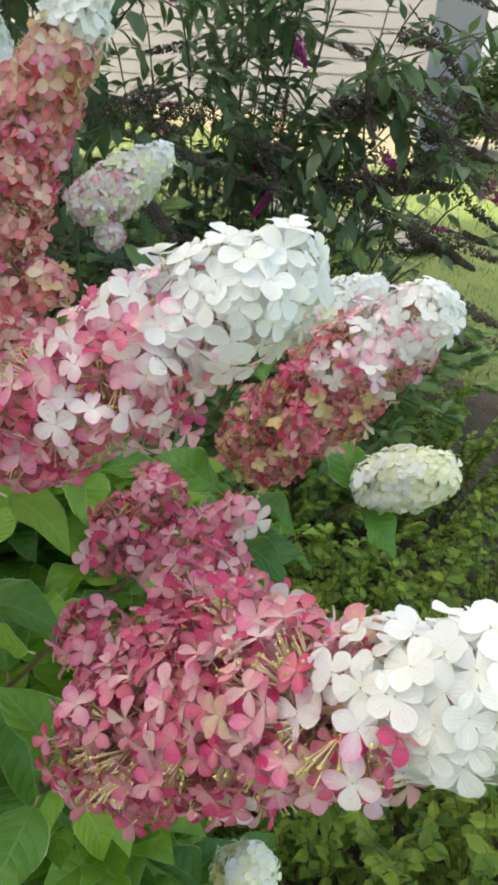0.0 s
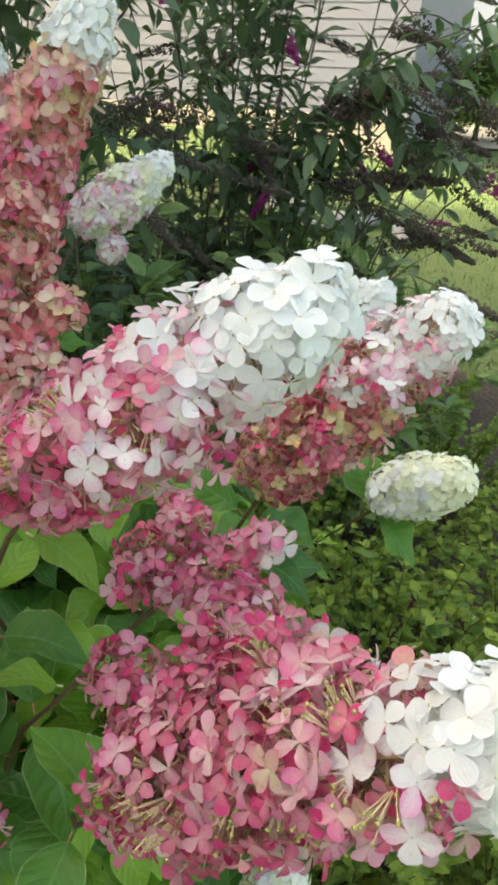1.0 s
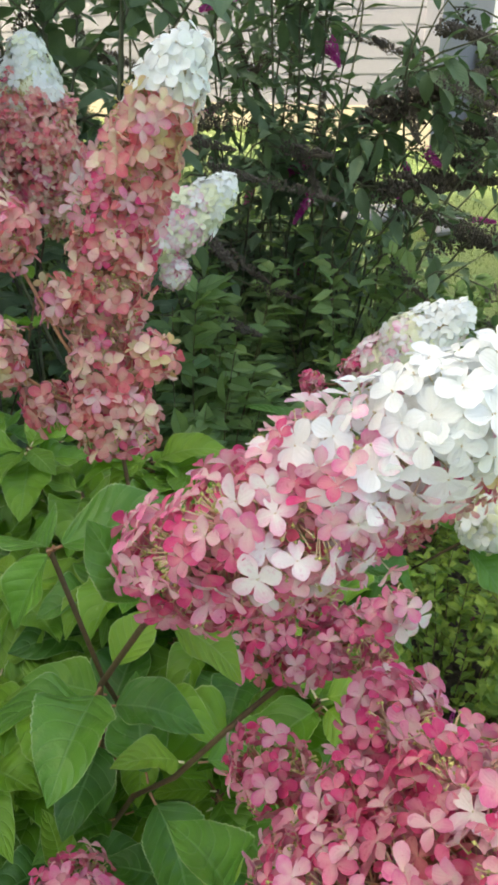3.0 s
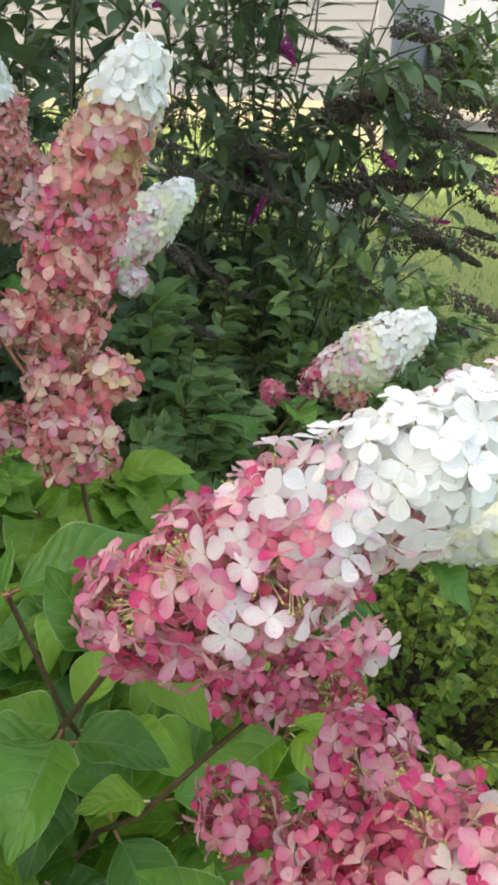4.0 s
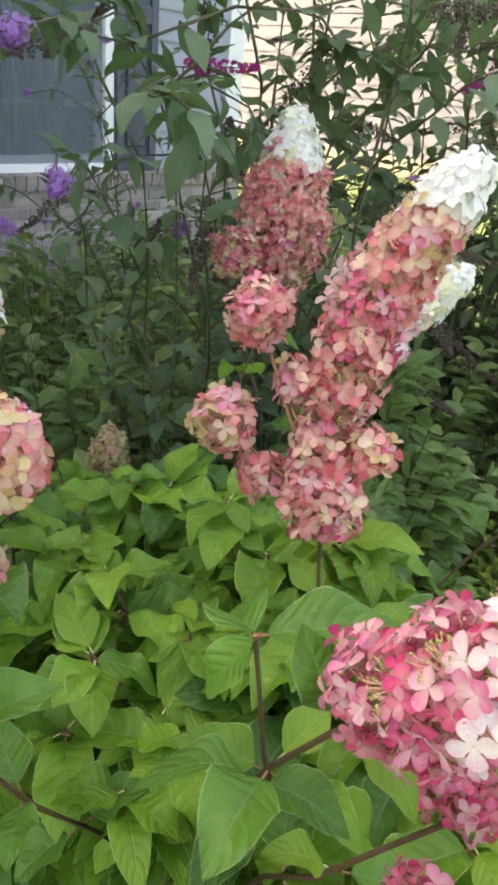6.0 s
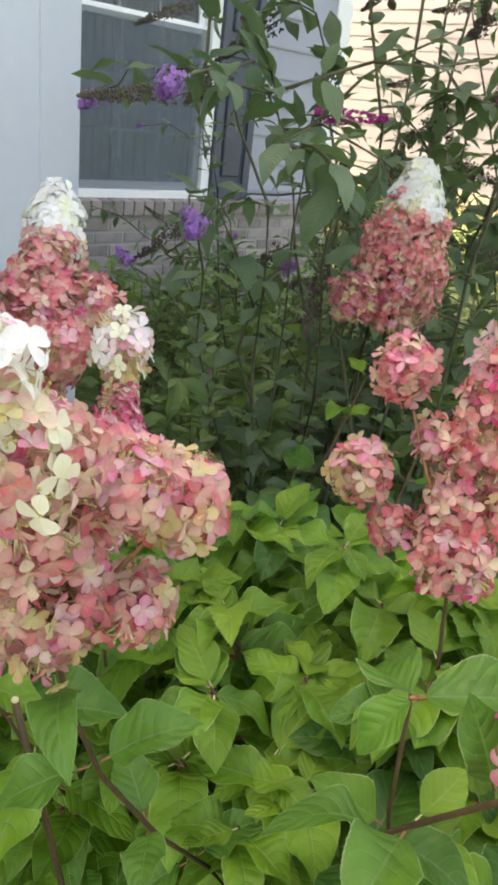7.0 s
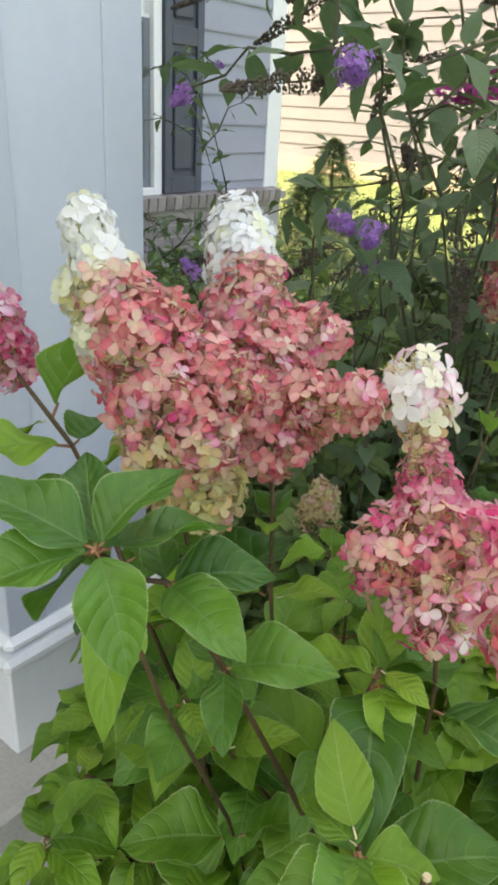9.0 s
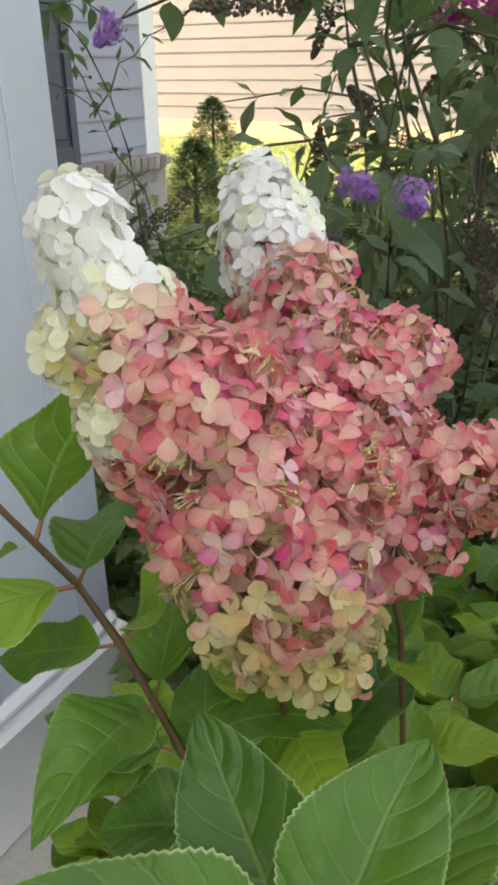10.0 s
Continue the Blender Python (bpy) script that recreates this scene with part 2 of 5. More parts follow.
def box(bm, x0, x1, y0, y1, z0, z1, bevel=0.0):
    made = bmesh.ops.create_cube(bm, size=1.0, matrix=Matrix.LocRotScale(((x0 + x1) / 2, (y0 + y1) / 2, (z0 + z1) / 2), None, (abs(x1 - x0), abs(y1 - y0), abs(z1 - z0))))
    if bevel:
        edges = list({e for v in made["verts"] for e in v.link_edges})
        bmesh.ops.bevel(bm, geom=edges, offset=bevel, segments=1, affect="EDGES")
    return bm


def boxed(*a, **k):
    return box(bmesh.new(), *a, **k)


def tube(bm, points, r0, r1, sides=6, mat=0):
    """A tapered round stem through the points."""
    rings, n = [], len(points)
    for i, p in enumerate(points):
        p = Vector(p)
        d = (Vector(points[min(i + 1, n - 1)]) - Vector(points[max(i - 1, 0)])).normalized()
        a = d.orthogonal().normalized()
        b = d.cross(a)
        r = r0 + (r1 - r0) * i / max(1, n - 1)
        rings.append([bm.verts.new(p + (a * math.cos(k * 2 * math.pi / sides) + b * math.sin(k * 2 * math.pi / sides)) * r) for k in range(sides)])
    for q, w in zip(rings, rings[1:]):
        # turn the second ring so that the sides do not twist
        s = min(range(sides), key=lambda j: (w[j].co - q[0].co).length)
        for k in range(sides):
            f = bm.faces.new((q[k], q[(k + 1) % sides], w[(k + 1 + s) % sides], w[(k + s) % sides]))
            f.material_index = mat
    f = bm.faces.new(rings[-1])
    f.material_index = mat
    return bm


ARRAYS = {}


def arrays(me):
    if me.name not in ARRAYS:
        co, lv = np.empty(len(me.vertices) * 3), np.empty(len(me.loops), int)
        ls, mi = np.empty(len(me.polygons), int), np.empty(len(me.polygons), int)
        me.vertices.foreach_get("co", co)
        me.loops.foreach_get("vertex_index", lv)
        me.polygons.foreach_get("loop_start", ls)
        me.polygons.foreach_get("material_index", mi)
        uv = np.zeros(len(me.loops) * 2)
        if me.uv_layers:
            me.uv_layers[0].data.foreach_get("uv", uv)
        ARRAYS[me.name] = co.reshape(-1, 3), lv, ls, mi, uv
    return ARRAYS[me.name]


def joined(name, items, materials, smooth=True):
    """One mesh out of many (mesh, pose, material of slot 0, material of slot 1)."""
    cos, lvs, lss, mis, uvs, nv, nl = [], [], [], [], [], 0, 0
    for me, m, a, b in items:
        co, lv, ls, mi, uv = arrays(me)
        mat = np.array(m)
        cos.append(co @ mat[:3, :3].T + mat[:3, 3])
        lvs.append(lv + nv)
        lss.append(ls + nl)
        mis.append(np.where(mi == 0, a, b))
        uvs.append(uv)
        nv, nl = nv + len(co), nl + len(lv)
    out = bpy.data.meshes.new(name)
    out.vertices.add(nv)
    out.loops.add(nl)
    out.polygons.add(sum(len(q) for q in lss))
    out.vertices.foreach_set("co", np.concatenate(cos).ravel())
    out.loops.foreach_set("vertex_index", np.concatenate(lvs))
    out.polygons.foreach_set("loop_start", np.concatenate(lss))
    out.polygons.foreach_set("material_index", np.concatenate(mis))
    out.polygons.foreach_set("use_smooth", np.full(len(out.polygons), smooth))
    out.uv_layers.new(name="UVMap").data.foreach_set("uv", np.concatenate(uvs))
    for q in materials:
        out.materials.append(MATS[q])
    out.update(calc_edges=True)
    return out


def bend(a, b, sag=0.1, n=7, rng=random, wobble=0.012):
    """Points of a stem that rises steeply from a and leans over to b."""
    a, b = Vector(a), Vector(b)
    c = a.lerp(b, 0.5) + Vector((0, 0, sag)) + (a - b).cross(Vector((0, 0, 1))) * 0.05
    out = []
    for i in range(n):
        t = i / (n - 1)
        p = a * (1 - t) ** 2 + c * 2 * t * (1 - t) + b * t * t
        if 0 < i < n - 1:
            p += Vector((rng.uniform(-1, 1), rng.uniform(-1, 1), rng.uniform(-1, 1))) * wobble
        out.append(p)
    return out


def sweep(a, b, c, d, n, rng=random, wobble=0.006):
    """A smooth stem from a to d, leaving towards b and arriving from c."""
    out = []
    for i in range(n):
        t = i / (n - 1)
        p = Vector(a) * (1 - t) ** 3 + Vector(b) * 3 * t * (1 - t) ** 2 + Vector(c) * 3 * t * t * (1 - t) + Vector(d) * t ** 3
        if 0 < i < n - 2:
            p += Vector((rng.uniform(-1, 1), rng.uniform(-1, 1), rng.uniform(-1, 1))) * wobble
        out.append(p)
    return out


def aimed(at_, normal, spin=0.0, size=1.0):
    """A pose whose z is along normal."""
    q = Vector(normal).to_track_quat("Z", "Y").to_matrix().to_4x4()
    return Matrix.Translation(at_) @ q @ Matrix.Rotation(spin, 4, "Z") @ Matrix.Diagonal((size, size, size, 1))


def frame_pose(at_, along, up, size=1.0):
    """A pose whose y is along, and whose z leans to up."""
    y = Vector(along).normalized()
    x = y.cross(Vector(up)).normalized()
    z = x.cross(y)
    m = Matrix((x, y, z)).transposed().to_4x4()
    return Matrix.Translation(at_) @ m @ Matrix.Diagonal((size, size, size, 1))


# ---- ground and setting ----
def ease(a, b, v):
    t = min(1.0, max(0.0, (v - a) / (b - a)))
    return t * t * (3 - 2 * t)


def ground_z(x, y):
    """The lawn climbs gently away from the bed, more so towards the neighbouring house."""
    return ease(1.5, 10.0, y) * (0.62 - 0.30 * ease(-5.0, -1.0, x)) + 0.012 * math.sin(x * 1.7) * math.cos(y * 1.3)


def sheet(xs, ys, lift=0.0, jitter=0.0):
    bm = bmesh.new()
    grid = [[bm.verts.new((x, y, ground_z(x, y) + lift + random.uniform(-jitter, jitter))) for x in xs] for y in ys]
    for r, s in zip(grid, grid[1:]):
        for i in range(len(xs) - 1):
            bm.faces.new((r[i], r[i + 1], s[i + 1], s[i]))
    return bm


spread = [math.copysign(abs(k / 30) ** 2.6 * 400 + abs(k) * 0.12, k) for k in range(-30, 31)]
ground = tagged(part("ground", sheet([v - 1.5 for v in spread], [v + 3 for v in spread]), "lawn", None, smooth=True), "mown green lawn, half in shade", "lawn", kind="structure")
bed = tagged(part("garden_bed", sheet(np.linspace(-4.05, 0.75, 60), np.linspace(-0.6, 3.4, 50), 0.03, 0.012), "soil", None, smooth=True), "dark brown mulched garden bed", "garden bed", kind="structure")

# blades over the nearer lawn
rng = np.random.default_rng(4)
verts, faces = [], []
for k in range(26000):
    y = 3.2 + 9 * rng.random() ** 1.4
    x = rng.uniform(-7.5, 1.2)
    z, h, a, w = ground_z(x, y), rng.uniform(0.025, 0.055), rng.uniform(0, 6.28), 0.004
    c, s = math.cos(a), math.sin(a)
    n = len(verts)
    verts += [(x - c * w, y - s * w, z), (x + c * w, y + s * w, z), (x - s * h * 0.5, y + c * h * 0.5, z + h)]
    faces.append((n, n + 1, n + 2))
me = bpy.data.meshes.new("grass")
me.from_pydata(verts, [], faces)
me.materials.append(MATS["grass_blade"])
tagged(attach("grass", me, None, Matrix.Identity(4)), "short blades of mown lawn grass", "grass", kind="stuff")

# ---- porch slab and column ----
slab = part("porch_slab", boxed(-4.1, -1.32, -7.0, 1.35, -0.1, 0.30, 0.012), "concrete", None)
tagged(slab, "grey poured concrete porch slab", "porch floor", kind="structure")
column = thing("porch_column", (-1.6, 0.58, 0.30), "white boxed square porch column on a panelled pedestal", "column")
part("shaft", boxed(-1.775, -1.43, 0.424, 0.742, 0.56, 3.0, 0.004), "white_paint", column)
part("pedestal", boxed(-1.79, -1.415, 0.406, 0.76, 0.302, 0.50, 0.004), "white_vinyl", column)
part("pedestal_cap", boxed(-1.805, -1.402, 0.394, 0.772, 0.50, 0.53, 0.01), "white_vinyl", column)
part("pedestal_moulding", boxed(-1.79, -1.415, 0.408, 0.758, 0.53, 0.562, 0.012), "white_vinyl", column)
for y0, y1 in ((0.422, 0.50), (0.668, 0.745)):
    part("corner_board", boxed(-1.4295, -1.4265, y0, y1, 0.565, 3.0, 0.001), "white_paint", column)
# out of view: a ceiling added to keep the sun off the bed
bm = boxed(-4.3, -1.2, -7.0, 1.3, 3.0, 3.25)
tagged(part("porch_ceiling", bm, "white_paint", None), "unseen white porch ceiling, added to shade the bed", "ceiling", kind="structure")

# ---- the near house: grey lap siding over brick ----
WX, WY0, WY1, TOP = -4.11, -12.0, 4.57, 5.6
WIN = (2.28, 3.36, 0.87, 2.82)
house = thing("house_wall", (WX, 0, 0), "house wall with grey lap siding over brick", "house", kind="structure")
bm = bmesh.new()
for y0, y1, z0, z1 in ((WY0, WIN[0], 0, TOP), (WIN[1], WY1, 0, TOP), (WIN[0], WIN[1], 0, WIN[2]), (WIN[0], WIN[1], WIN[3], TOP)):
    box(bm, WX - 0.16, WX - 0.02, y0, y1, z0, z1)
box(bm, WX - 8, WX - 0.16, WY1 - 0.12, WY1 - 0.02, 0, TOP)
part("wall", bm, "grey_siding", house)
# unseen roof and gable, added so the house shades bed and near lawn
bm = bmesh.new()
prof = ((WX + 0.4, TOP), (WX - 4.5, TOP + 2.9), (WX - 9.4, TOP))
ends = [[bm.verts.new((x, y, z)) for x, z in prof] for y in (WY0, WY1 + 0.35)]
for i in (0, 1):
    bm.faces.new((ends[0][i], ends[0][i + 1], ends[1][i + 1], ends[1][i]))
bmesh.ops.solidify(bm, geom=bm.faces[:], thickness=0.15)
part("roof", bm, "roof_shingle", house)
bm = bmesh.new()
bm.faces.new([bm.verts.new((x, WY1 - 0.07, z)) for x, z in prof])
bmesh.ops.solidify(bm, geom=bm.faces[:], thickness=0.1)
part("gable", bm, "grey_siding", house)
part("corner_trim", boxed(WX - 0.14, WX + 0.022, WY1 - 0.15, WY1 + 0.01, 0.87, TOP, 0.004), "white_vinyl", house)


def lap_board(length, exposure, name, mat, lip=0.018):
    """One siding board: its lower edge stands proud, its upper edge lies back. x is outward, y along, z up."""
    bm = bmesh.new()
    pts = ((-0.02, 0.0), (lip - 0.002, 0.0), (lip, 0.012), (0.004, exposure + 0.004), (-0.02, exposure + 0.004))
    ends = [[bm.verts.new((x, y, z)) for x, z in pts] for y in (0.0, length)]
    for i in range(5):
        j = (i + 1) % 5
        bm.faces.new((ends[0][i], ends[0][j], ends[1][j], ends[1][i]))
    bm.faces.new(ends[0][::-1])
    bm.faces.new(ends[1])
    bmesh.ops.recalc_face_normals(bm, faces=bm.faces[:])
    return mesh_from(bm, name, mat)


STEP = 0.183
right_board, left_board, full_board = lap_board(4.42 - 3.36, STEP, "siding_right", "grey_siding"), lap_board(WIN[0] + 2.5, STEP, "siding_left", "grey_siding"), lap_board(4.42 + 2.5, STEP, "siding_full", "grey_siding")
z = 0.745
while z < 4.2:
    if z > 0.7 and z + STEP < WIN[3] + 0.02:
        attach("siding_board", right_board, house, pose(WX, 3.36, z))
        attach("siding_board", left_board, house, pose(WX, -2.5, z))
    else:
        attach("siding_board", full_board, house, pose(WX, -2.5, z))
    z += STEP

# window: frame, two sashes, grilles, panes, curtains
win = thing("window_1", (WX, 2.8, 0.9), "white vinyl double-hung window with grilles", "window", kind="structure")
y0, y1, z0, z1 = WIN
for a in ((y0, y0 + 0.07, z0, z1), (y1 - 0.07, y1, z0, z1), (y0 + 0.07, y1 - 0.07, z0, z0 + 0.05), (y0 + 0.07, y1 - 0.07, z1 - 0.05, z1)):
    part("window_frame", boxed(WX - 0.12, WX + 0.03, *a, 0.004), "white_vinyl", win)
for zz0, zz1, x in ((z0 + 0.05, 1.88, WX - 0.045), (1.84, z1 - 0.05, WX - 0.085)):
    ya, yb = y0 + 0.07, y1 - 0.07
    for a in ((ya, ya + 0.045, zz0, zz1), (yb - 0.045, yb, zz0, zz1), (ya + 0.045, yb - 0.045, zz0, zz0 + 0.05), (ya + 0.045, yb - 0.045, zz1 - 0.05, zz1)):
        part("sash_rail", boxed(x, x + 0.038, *a, 0.003), "white_vinyl", win)
    pane = part("pane", boxed(x + 0.014, x + 0.022, ya + 0.045, yb - 0.045, zz0 + 0.05, zz1 - 0.05), "window_glass", win)
    pane.visible_shadow = False
    for k in (1, 2):
        yy = ya + 0.045 + (yb - ya - 0.09) * k / 3
        part("grille_bar", boxed(x + 0.006, x + 0.012, yy - 0.008, yy + 0.008, zz0 + 0.05, zz1 - 0.05), "white_paint", win)
        zq = zz0 + 0.05 + (zz1 - zz0 - 0.1) * k / 3
        part("grille_bar", boxed(x + 0.0045, x + 0.0055, ya + 0.045, yb - 0.045, zq - 0.008, zq + 0.008), "white_paint", win)
screen = part("insect_screen", boxed(WX - 0.004, WX - 0.002, y0 + 0.072, y1 - 0.072, z0 + 0.052, 1.86), "screen_mesh", win, "fine grey insect screen")
screen.visible_shadow = False
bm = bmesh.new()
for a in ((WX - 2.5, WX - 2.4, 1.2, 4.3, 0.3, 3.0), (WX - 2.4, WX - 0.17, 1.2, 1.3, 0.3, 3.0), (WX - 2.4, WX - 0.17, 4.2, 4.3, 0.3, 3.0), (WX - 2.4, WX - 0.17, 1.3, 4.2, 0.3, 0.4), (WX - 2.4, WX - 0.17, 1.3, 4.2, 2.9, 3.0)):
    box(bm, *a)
tagged(part("room_behind", bm, "dark_room", None), "room behind the window, its dimness put into near-black walls", "room", kind="structure")


def curtain(ya, yb, name):
    bm = bmesh.new()
    cols = [(WX - 0.2 - 0.02 * math.sin(i * 1.1), ya + (yb - ya) * i / 40) for i in range(41)]
    low = [bm.verts.new((x, y, 0.75)) for x, y in cols]
    top = [bm.verts.new((x, y, 2.85)) for x, y in cols]
    for i in range(40):
        bm.faces.new((low[i], low[i + 1], top[i + 1], top[i]))
    bmesh.ops.solidify(bm, geom=bm.faces[:], thickness=0.004)
    return tagged(part(name, bm, "curtain", None, smooth=True), "gathered curtain behind the window, tinted blue for sky reflected in the panes", "curtain", "curtains")


curtain(2.3, 2.72, "curtain")
curtain(2.74, 3.34, "curtain")


def shutter(ya, yb):
    ob = thing("window_shutter", (WX, ya, 0.88), "dark slate panelled window shutter", "shutter", "shutters")
    x = WX + 0.02
    part("backing", boxed(x, x + 0.012, ya, yb, 0.88, 2.82), "shutter_paint", ob)
    for a in ((ya, ya + 0.06, 0.88, 2.82), (yb - 0.06, yb, 0.88, 2.82)):
        part("stile", boxed(x + 0.012, x + 0.032, *a, 0.003), "shutter_paint", ob)
    for zz in (0.88, 1.12 + 0.62, 2.72):
        part("rail", boxed(x + 0.012, x + 0.032, ya + 0.06, yb - 0.06, zz, zz + 0.10, 0.003), "shutter_paint", ob)
    for za, zb in ((1.02, 1.70), (1.88, 2.68)):
        part("panel", boxed(x + 0.012, x + 0.026, ya + 0.085, yb - 0.085, za, zb, 0.012), "shutter_paint", ob)


shutter(3.365, 3.705)
shutter(1.93, 2.27)

# brick below: rowlock sill and courses
brick_wall = thing("brick_base", (WX, 3.0, 0), "grey-brown brick base wall with a sloping brick sill", "brick wall", kind="structure")
part("mortar_bed", boxed(WX - 0.019, WX + 0.055, -2.5, WY1 + 0.01, 0, 0.795), "mortar", brick_wall)
part("mortar_sill", boxed(WX - 0.019, WX + 0.095, 1.0, WY1 + 0.03, 0.797, 0.85), "mortar", brick_wall)
stretcher, header = mesh_from(boxed(-0.03, 0.0, 0, 0.2, 0, 0.062, 0.004), "brick", "sill_brick"), mesh_from(boxed(-0.11, 0.0, 0, 0.066, -0.03, 0.058, 0.004), "sill_brick_mesh", "sill_brick")
random.seed(3)
for row in range(10):
    y = 1.2 + (0.105 if row % 2 else 0)
    while y < WY1 - 0.19:
        attach("brick", stretcher, brick_wall, pose(WX + 0.062 + random.uniform(-0.003, 0.003), y, 0.02 + row * 0.074))
        y += 0.212
y = 1.2
while y < WY1 - 0.03:
    attach("sill_brick", header, brick_wall, pose(WX + 0.105 + random.uniform(-0.003, 0.003), y, 0.81, 0, 6, random.uniform(-1, 1)))
    y += 0.076

# ---- the neighbouring house across the lawn ----
near_by = thing("neighbour_house", (-9, 9.2, 0.5), "cream lap-sided neighbouring house in sunlight", "house", kind="structure")
part("wall", boxed(-20, -1.85, 9.06, 13.0, 0.5, 6.5), "cream_siding", near_by)
part("foundation", boxed(-20, -1.83, 9.0, 9.055, 0.2, 0.80), "tan_base", near_by)
part("corner_trim", boxed(-2.0, -1.82, 8.99, 9.2, 0.8, 6.5, 0.005), "cream_siding", near_by)
board = lap_board(18.0, 0.16, "cream_board", "cream_siding", 0.010)
for k in range(34):
    attach("siding_board", board, near_by, Matrix.Translation((-20.0, 9.04, 0.80 + 0.16 * k)) @ Matrix.Rotation(radians(-90), 4, "Z"))
bm = bmesh.new()
prof = ((8.6, 6.4), (11.0, 8.2), (13.4, 6.4))
ends = [[bm.verts.new((x, y, z)) for y, z in prof] for x in (-20.4, -1.45)]
bm.faces.new((ends[0][0], ends[0][1], ends[1][1], ends[1][0]))
bm.faces.new((ends[0][1], ends[0][2], ends[1][2], ends[1][1]))
bmesh.ops.solidify(bm, geom=bm.faces[:], thickness=0.12)
part("roof", bm, "roof_shingle", near_by)

far = thing("far_house", (3, 21, 0.3), "pale grey far house with a white garage door and an added unseen east wall", "house", kind="structure")
# the wall runs on unseen to the east so the window reflects grey
part("wall", boxed(-4.8, 34.0, 20.0, 26.0, 0.2, 6.0), "grey_siding", far)
part("roof", boxed(-5.2, 34.4, 19.6, 26.4, 6.0, 6.3), "roof_shingle", far)
part("garage_door", boxed(-0.9, 3.5, 19.93, 19.99, 0.35, 2.9, 0.01), "white_paint", far)
for k in range(1, 5):
    part("garage_panel", boxed(-0.85, 3.45, 19.90, 19.928, 0.37 + 0.5 * (k - 1), 0.82 + 0.5 * (k - 1), 0.01), "white_vinyl", far)

# ---- leaves, petals and stems ----
import collections


def blade(length, width, rows, cols, fold, droop, ripple, teeth, seed, tip=1.5, stalk=0.12):
    """A leaf along +y, its face up: folded at the midrib, drooping, rippled, with toothed edges."""
    rg = random.Random(seed)
    bm = bmesh.new()
    uv = bm.loops.layers.uv.new("UVMap")
    ph, side, twist = rg.uniform(0, 6), rg.uniform(-0.12, 0.12), rg.uniform(-0.35, 0.35)
    grid = []
    for i in range(rows + 1):
        v = i / rows
        if v < 0.36:
            w = math.sin(math.pi / 2 * (v / 0.36 * 0.97 + 0.03) ** 0.85)
        else:
            w = max(0.012, math.cos(math.pi / 2 * (v - 0.36) / 0.64)) ** tip
        w *= width * 0.5
        line = []
        for j in range(cols + 1):
            u = j / cols * 2 - 1
            edge = abs(u)
            x = u * w
            if edge == 1 and teeth:
                x *= 1 + (0.024 if i % 2 else -0.010) * rg.uniform(0.2, 1.6)
            zz = fold * abs(x) * (1 - 0.35 * edge) + ripple * length * math.sin(v * 10 + ph + (1.7 if u > 0 else 0)) * edge ** 1.6 * w / (width * 0.5)
            turn = twist * v
            x, zz = x * math.cos(turn) - zz * math.sin(turn), x * math.sin(turn) + zz * math.cos(turn)
            line.append((bm.verts.new((x + side * length * v * v, length * (v - 0.28 * droop * v ** 3), zz - droop * length * v ** 2.2)), u, v))
        grid.append(line)
    for a, b in zip(grid, grid[1:]):
        for j in range(cols):
            quad = (a[j], a[j + 1], b[j + 1], b[j])
            f = bm.faces.new([q[0] for q in quad])
            for loop, q in zip(f.loops, quad):
                loop[uv].uv = (q[1], q[2])
    if stalk:
        tube(bm, [(0, -stalk * length, -0.1 * stalk * length), (0, 0.02 * length, -0.0015)], 0.016 * length, 0.012 * length, 4, 1)
    return bm


HYDRANGEA_LEAVES = [mesh_from(blade(0.090 + 0.004 * (k % 5), 0.053 + 0.0035 * (k % 4), 52, 4, 0.25 + 0.20 * (k % 4), 0.10 + 0.14 * (k % 5), 0.070 + 0.016 * (k % 3), True, k, 0.9), "leaf", ["mature_leaf" if k % 2 else "hydrangea_leaf", "red_stalk"], True) for k in range(12)]
INNER_LEAVES = [mesh_from(blade(0.090 + 0.004 * (k % 5), 0.053 + 0.0035 * (k % 4), 26, 4, 0.25 + 0.20 * (k % 4), 0.10 + 0.14 * (k % 5), 0.070 + 0.016 * (k % 3), True, k, 0.9), "leaf", ["hydrangea_leaf", "red_stalk"], True) for k in range(12)]
YOUNG_LEAVES = [mesh_from(blade(0.07, 0.040, 26, 4, 0.25 + 0.1 * k, 0.15 + 0.1 * k, 0.05, True, 40 + k, 0.95), "young_leaf", ["young_leaf", "green_stalk"], True) for k in range(4)]
BUSH_LEAVES = [mesh_from(blade(0.105 + 0.015 * (k % 3), 0.040 + 0.010 * (k % 2), 8, 4, 0.3, 0.12 + 0.12 * (k % 4), 0.03, False, 60 + k, 1.1, 0.05), "bush_leaf", ["bush_leaf", "bush_wood"], True) for k in range(6)]


def bud(bm, p, r, mat=1):
    """A small pointed bud."""
    vs = [bm.verts.new((p[0] + r * x, p[1] + r * y, p[2] + r * z)) for x, y, z in ((1, 0, 0), (0, 1, 0), (-1, 0, 0), (0, -1, 0), (0, 0, 1.15), (0, 0, -1.15))]
    for k in range(4):
        for top, pair in ((4, (k, (k + 1) % 4)), (5, ((k + 1) % 4, k))):
            f = bm.faces.new((vs[pair[0]], vs[pair[1]], vs[top]))
            f.material_index = mat


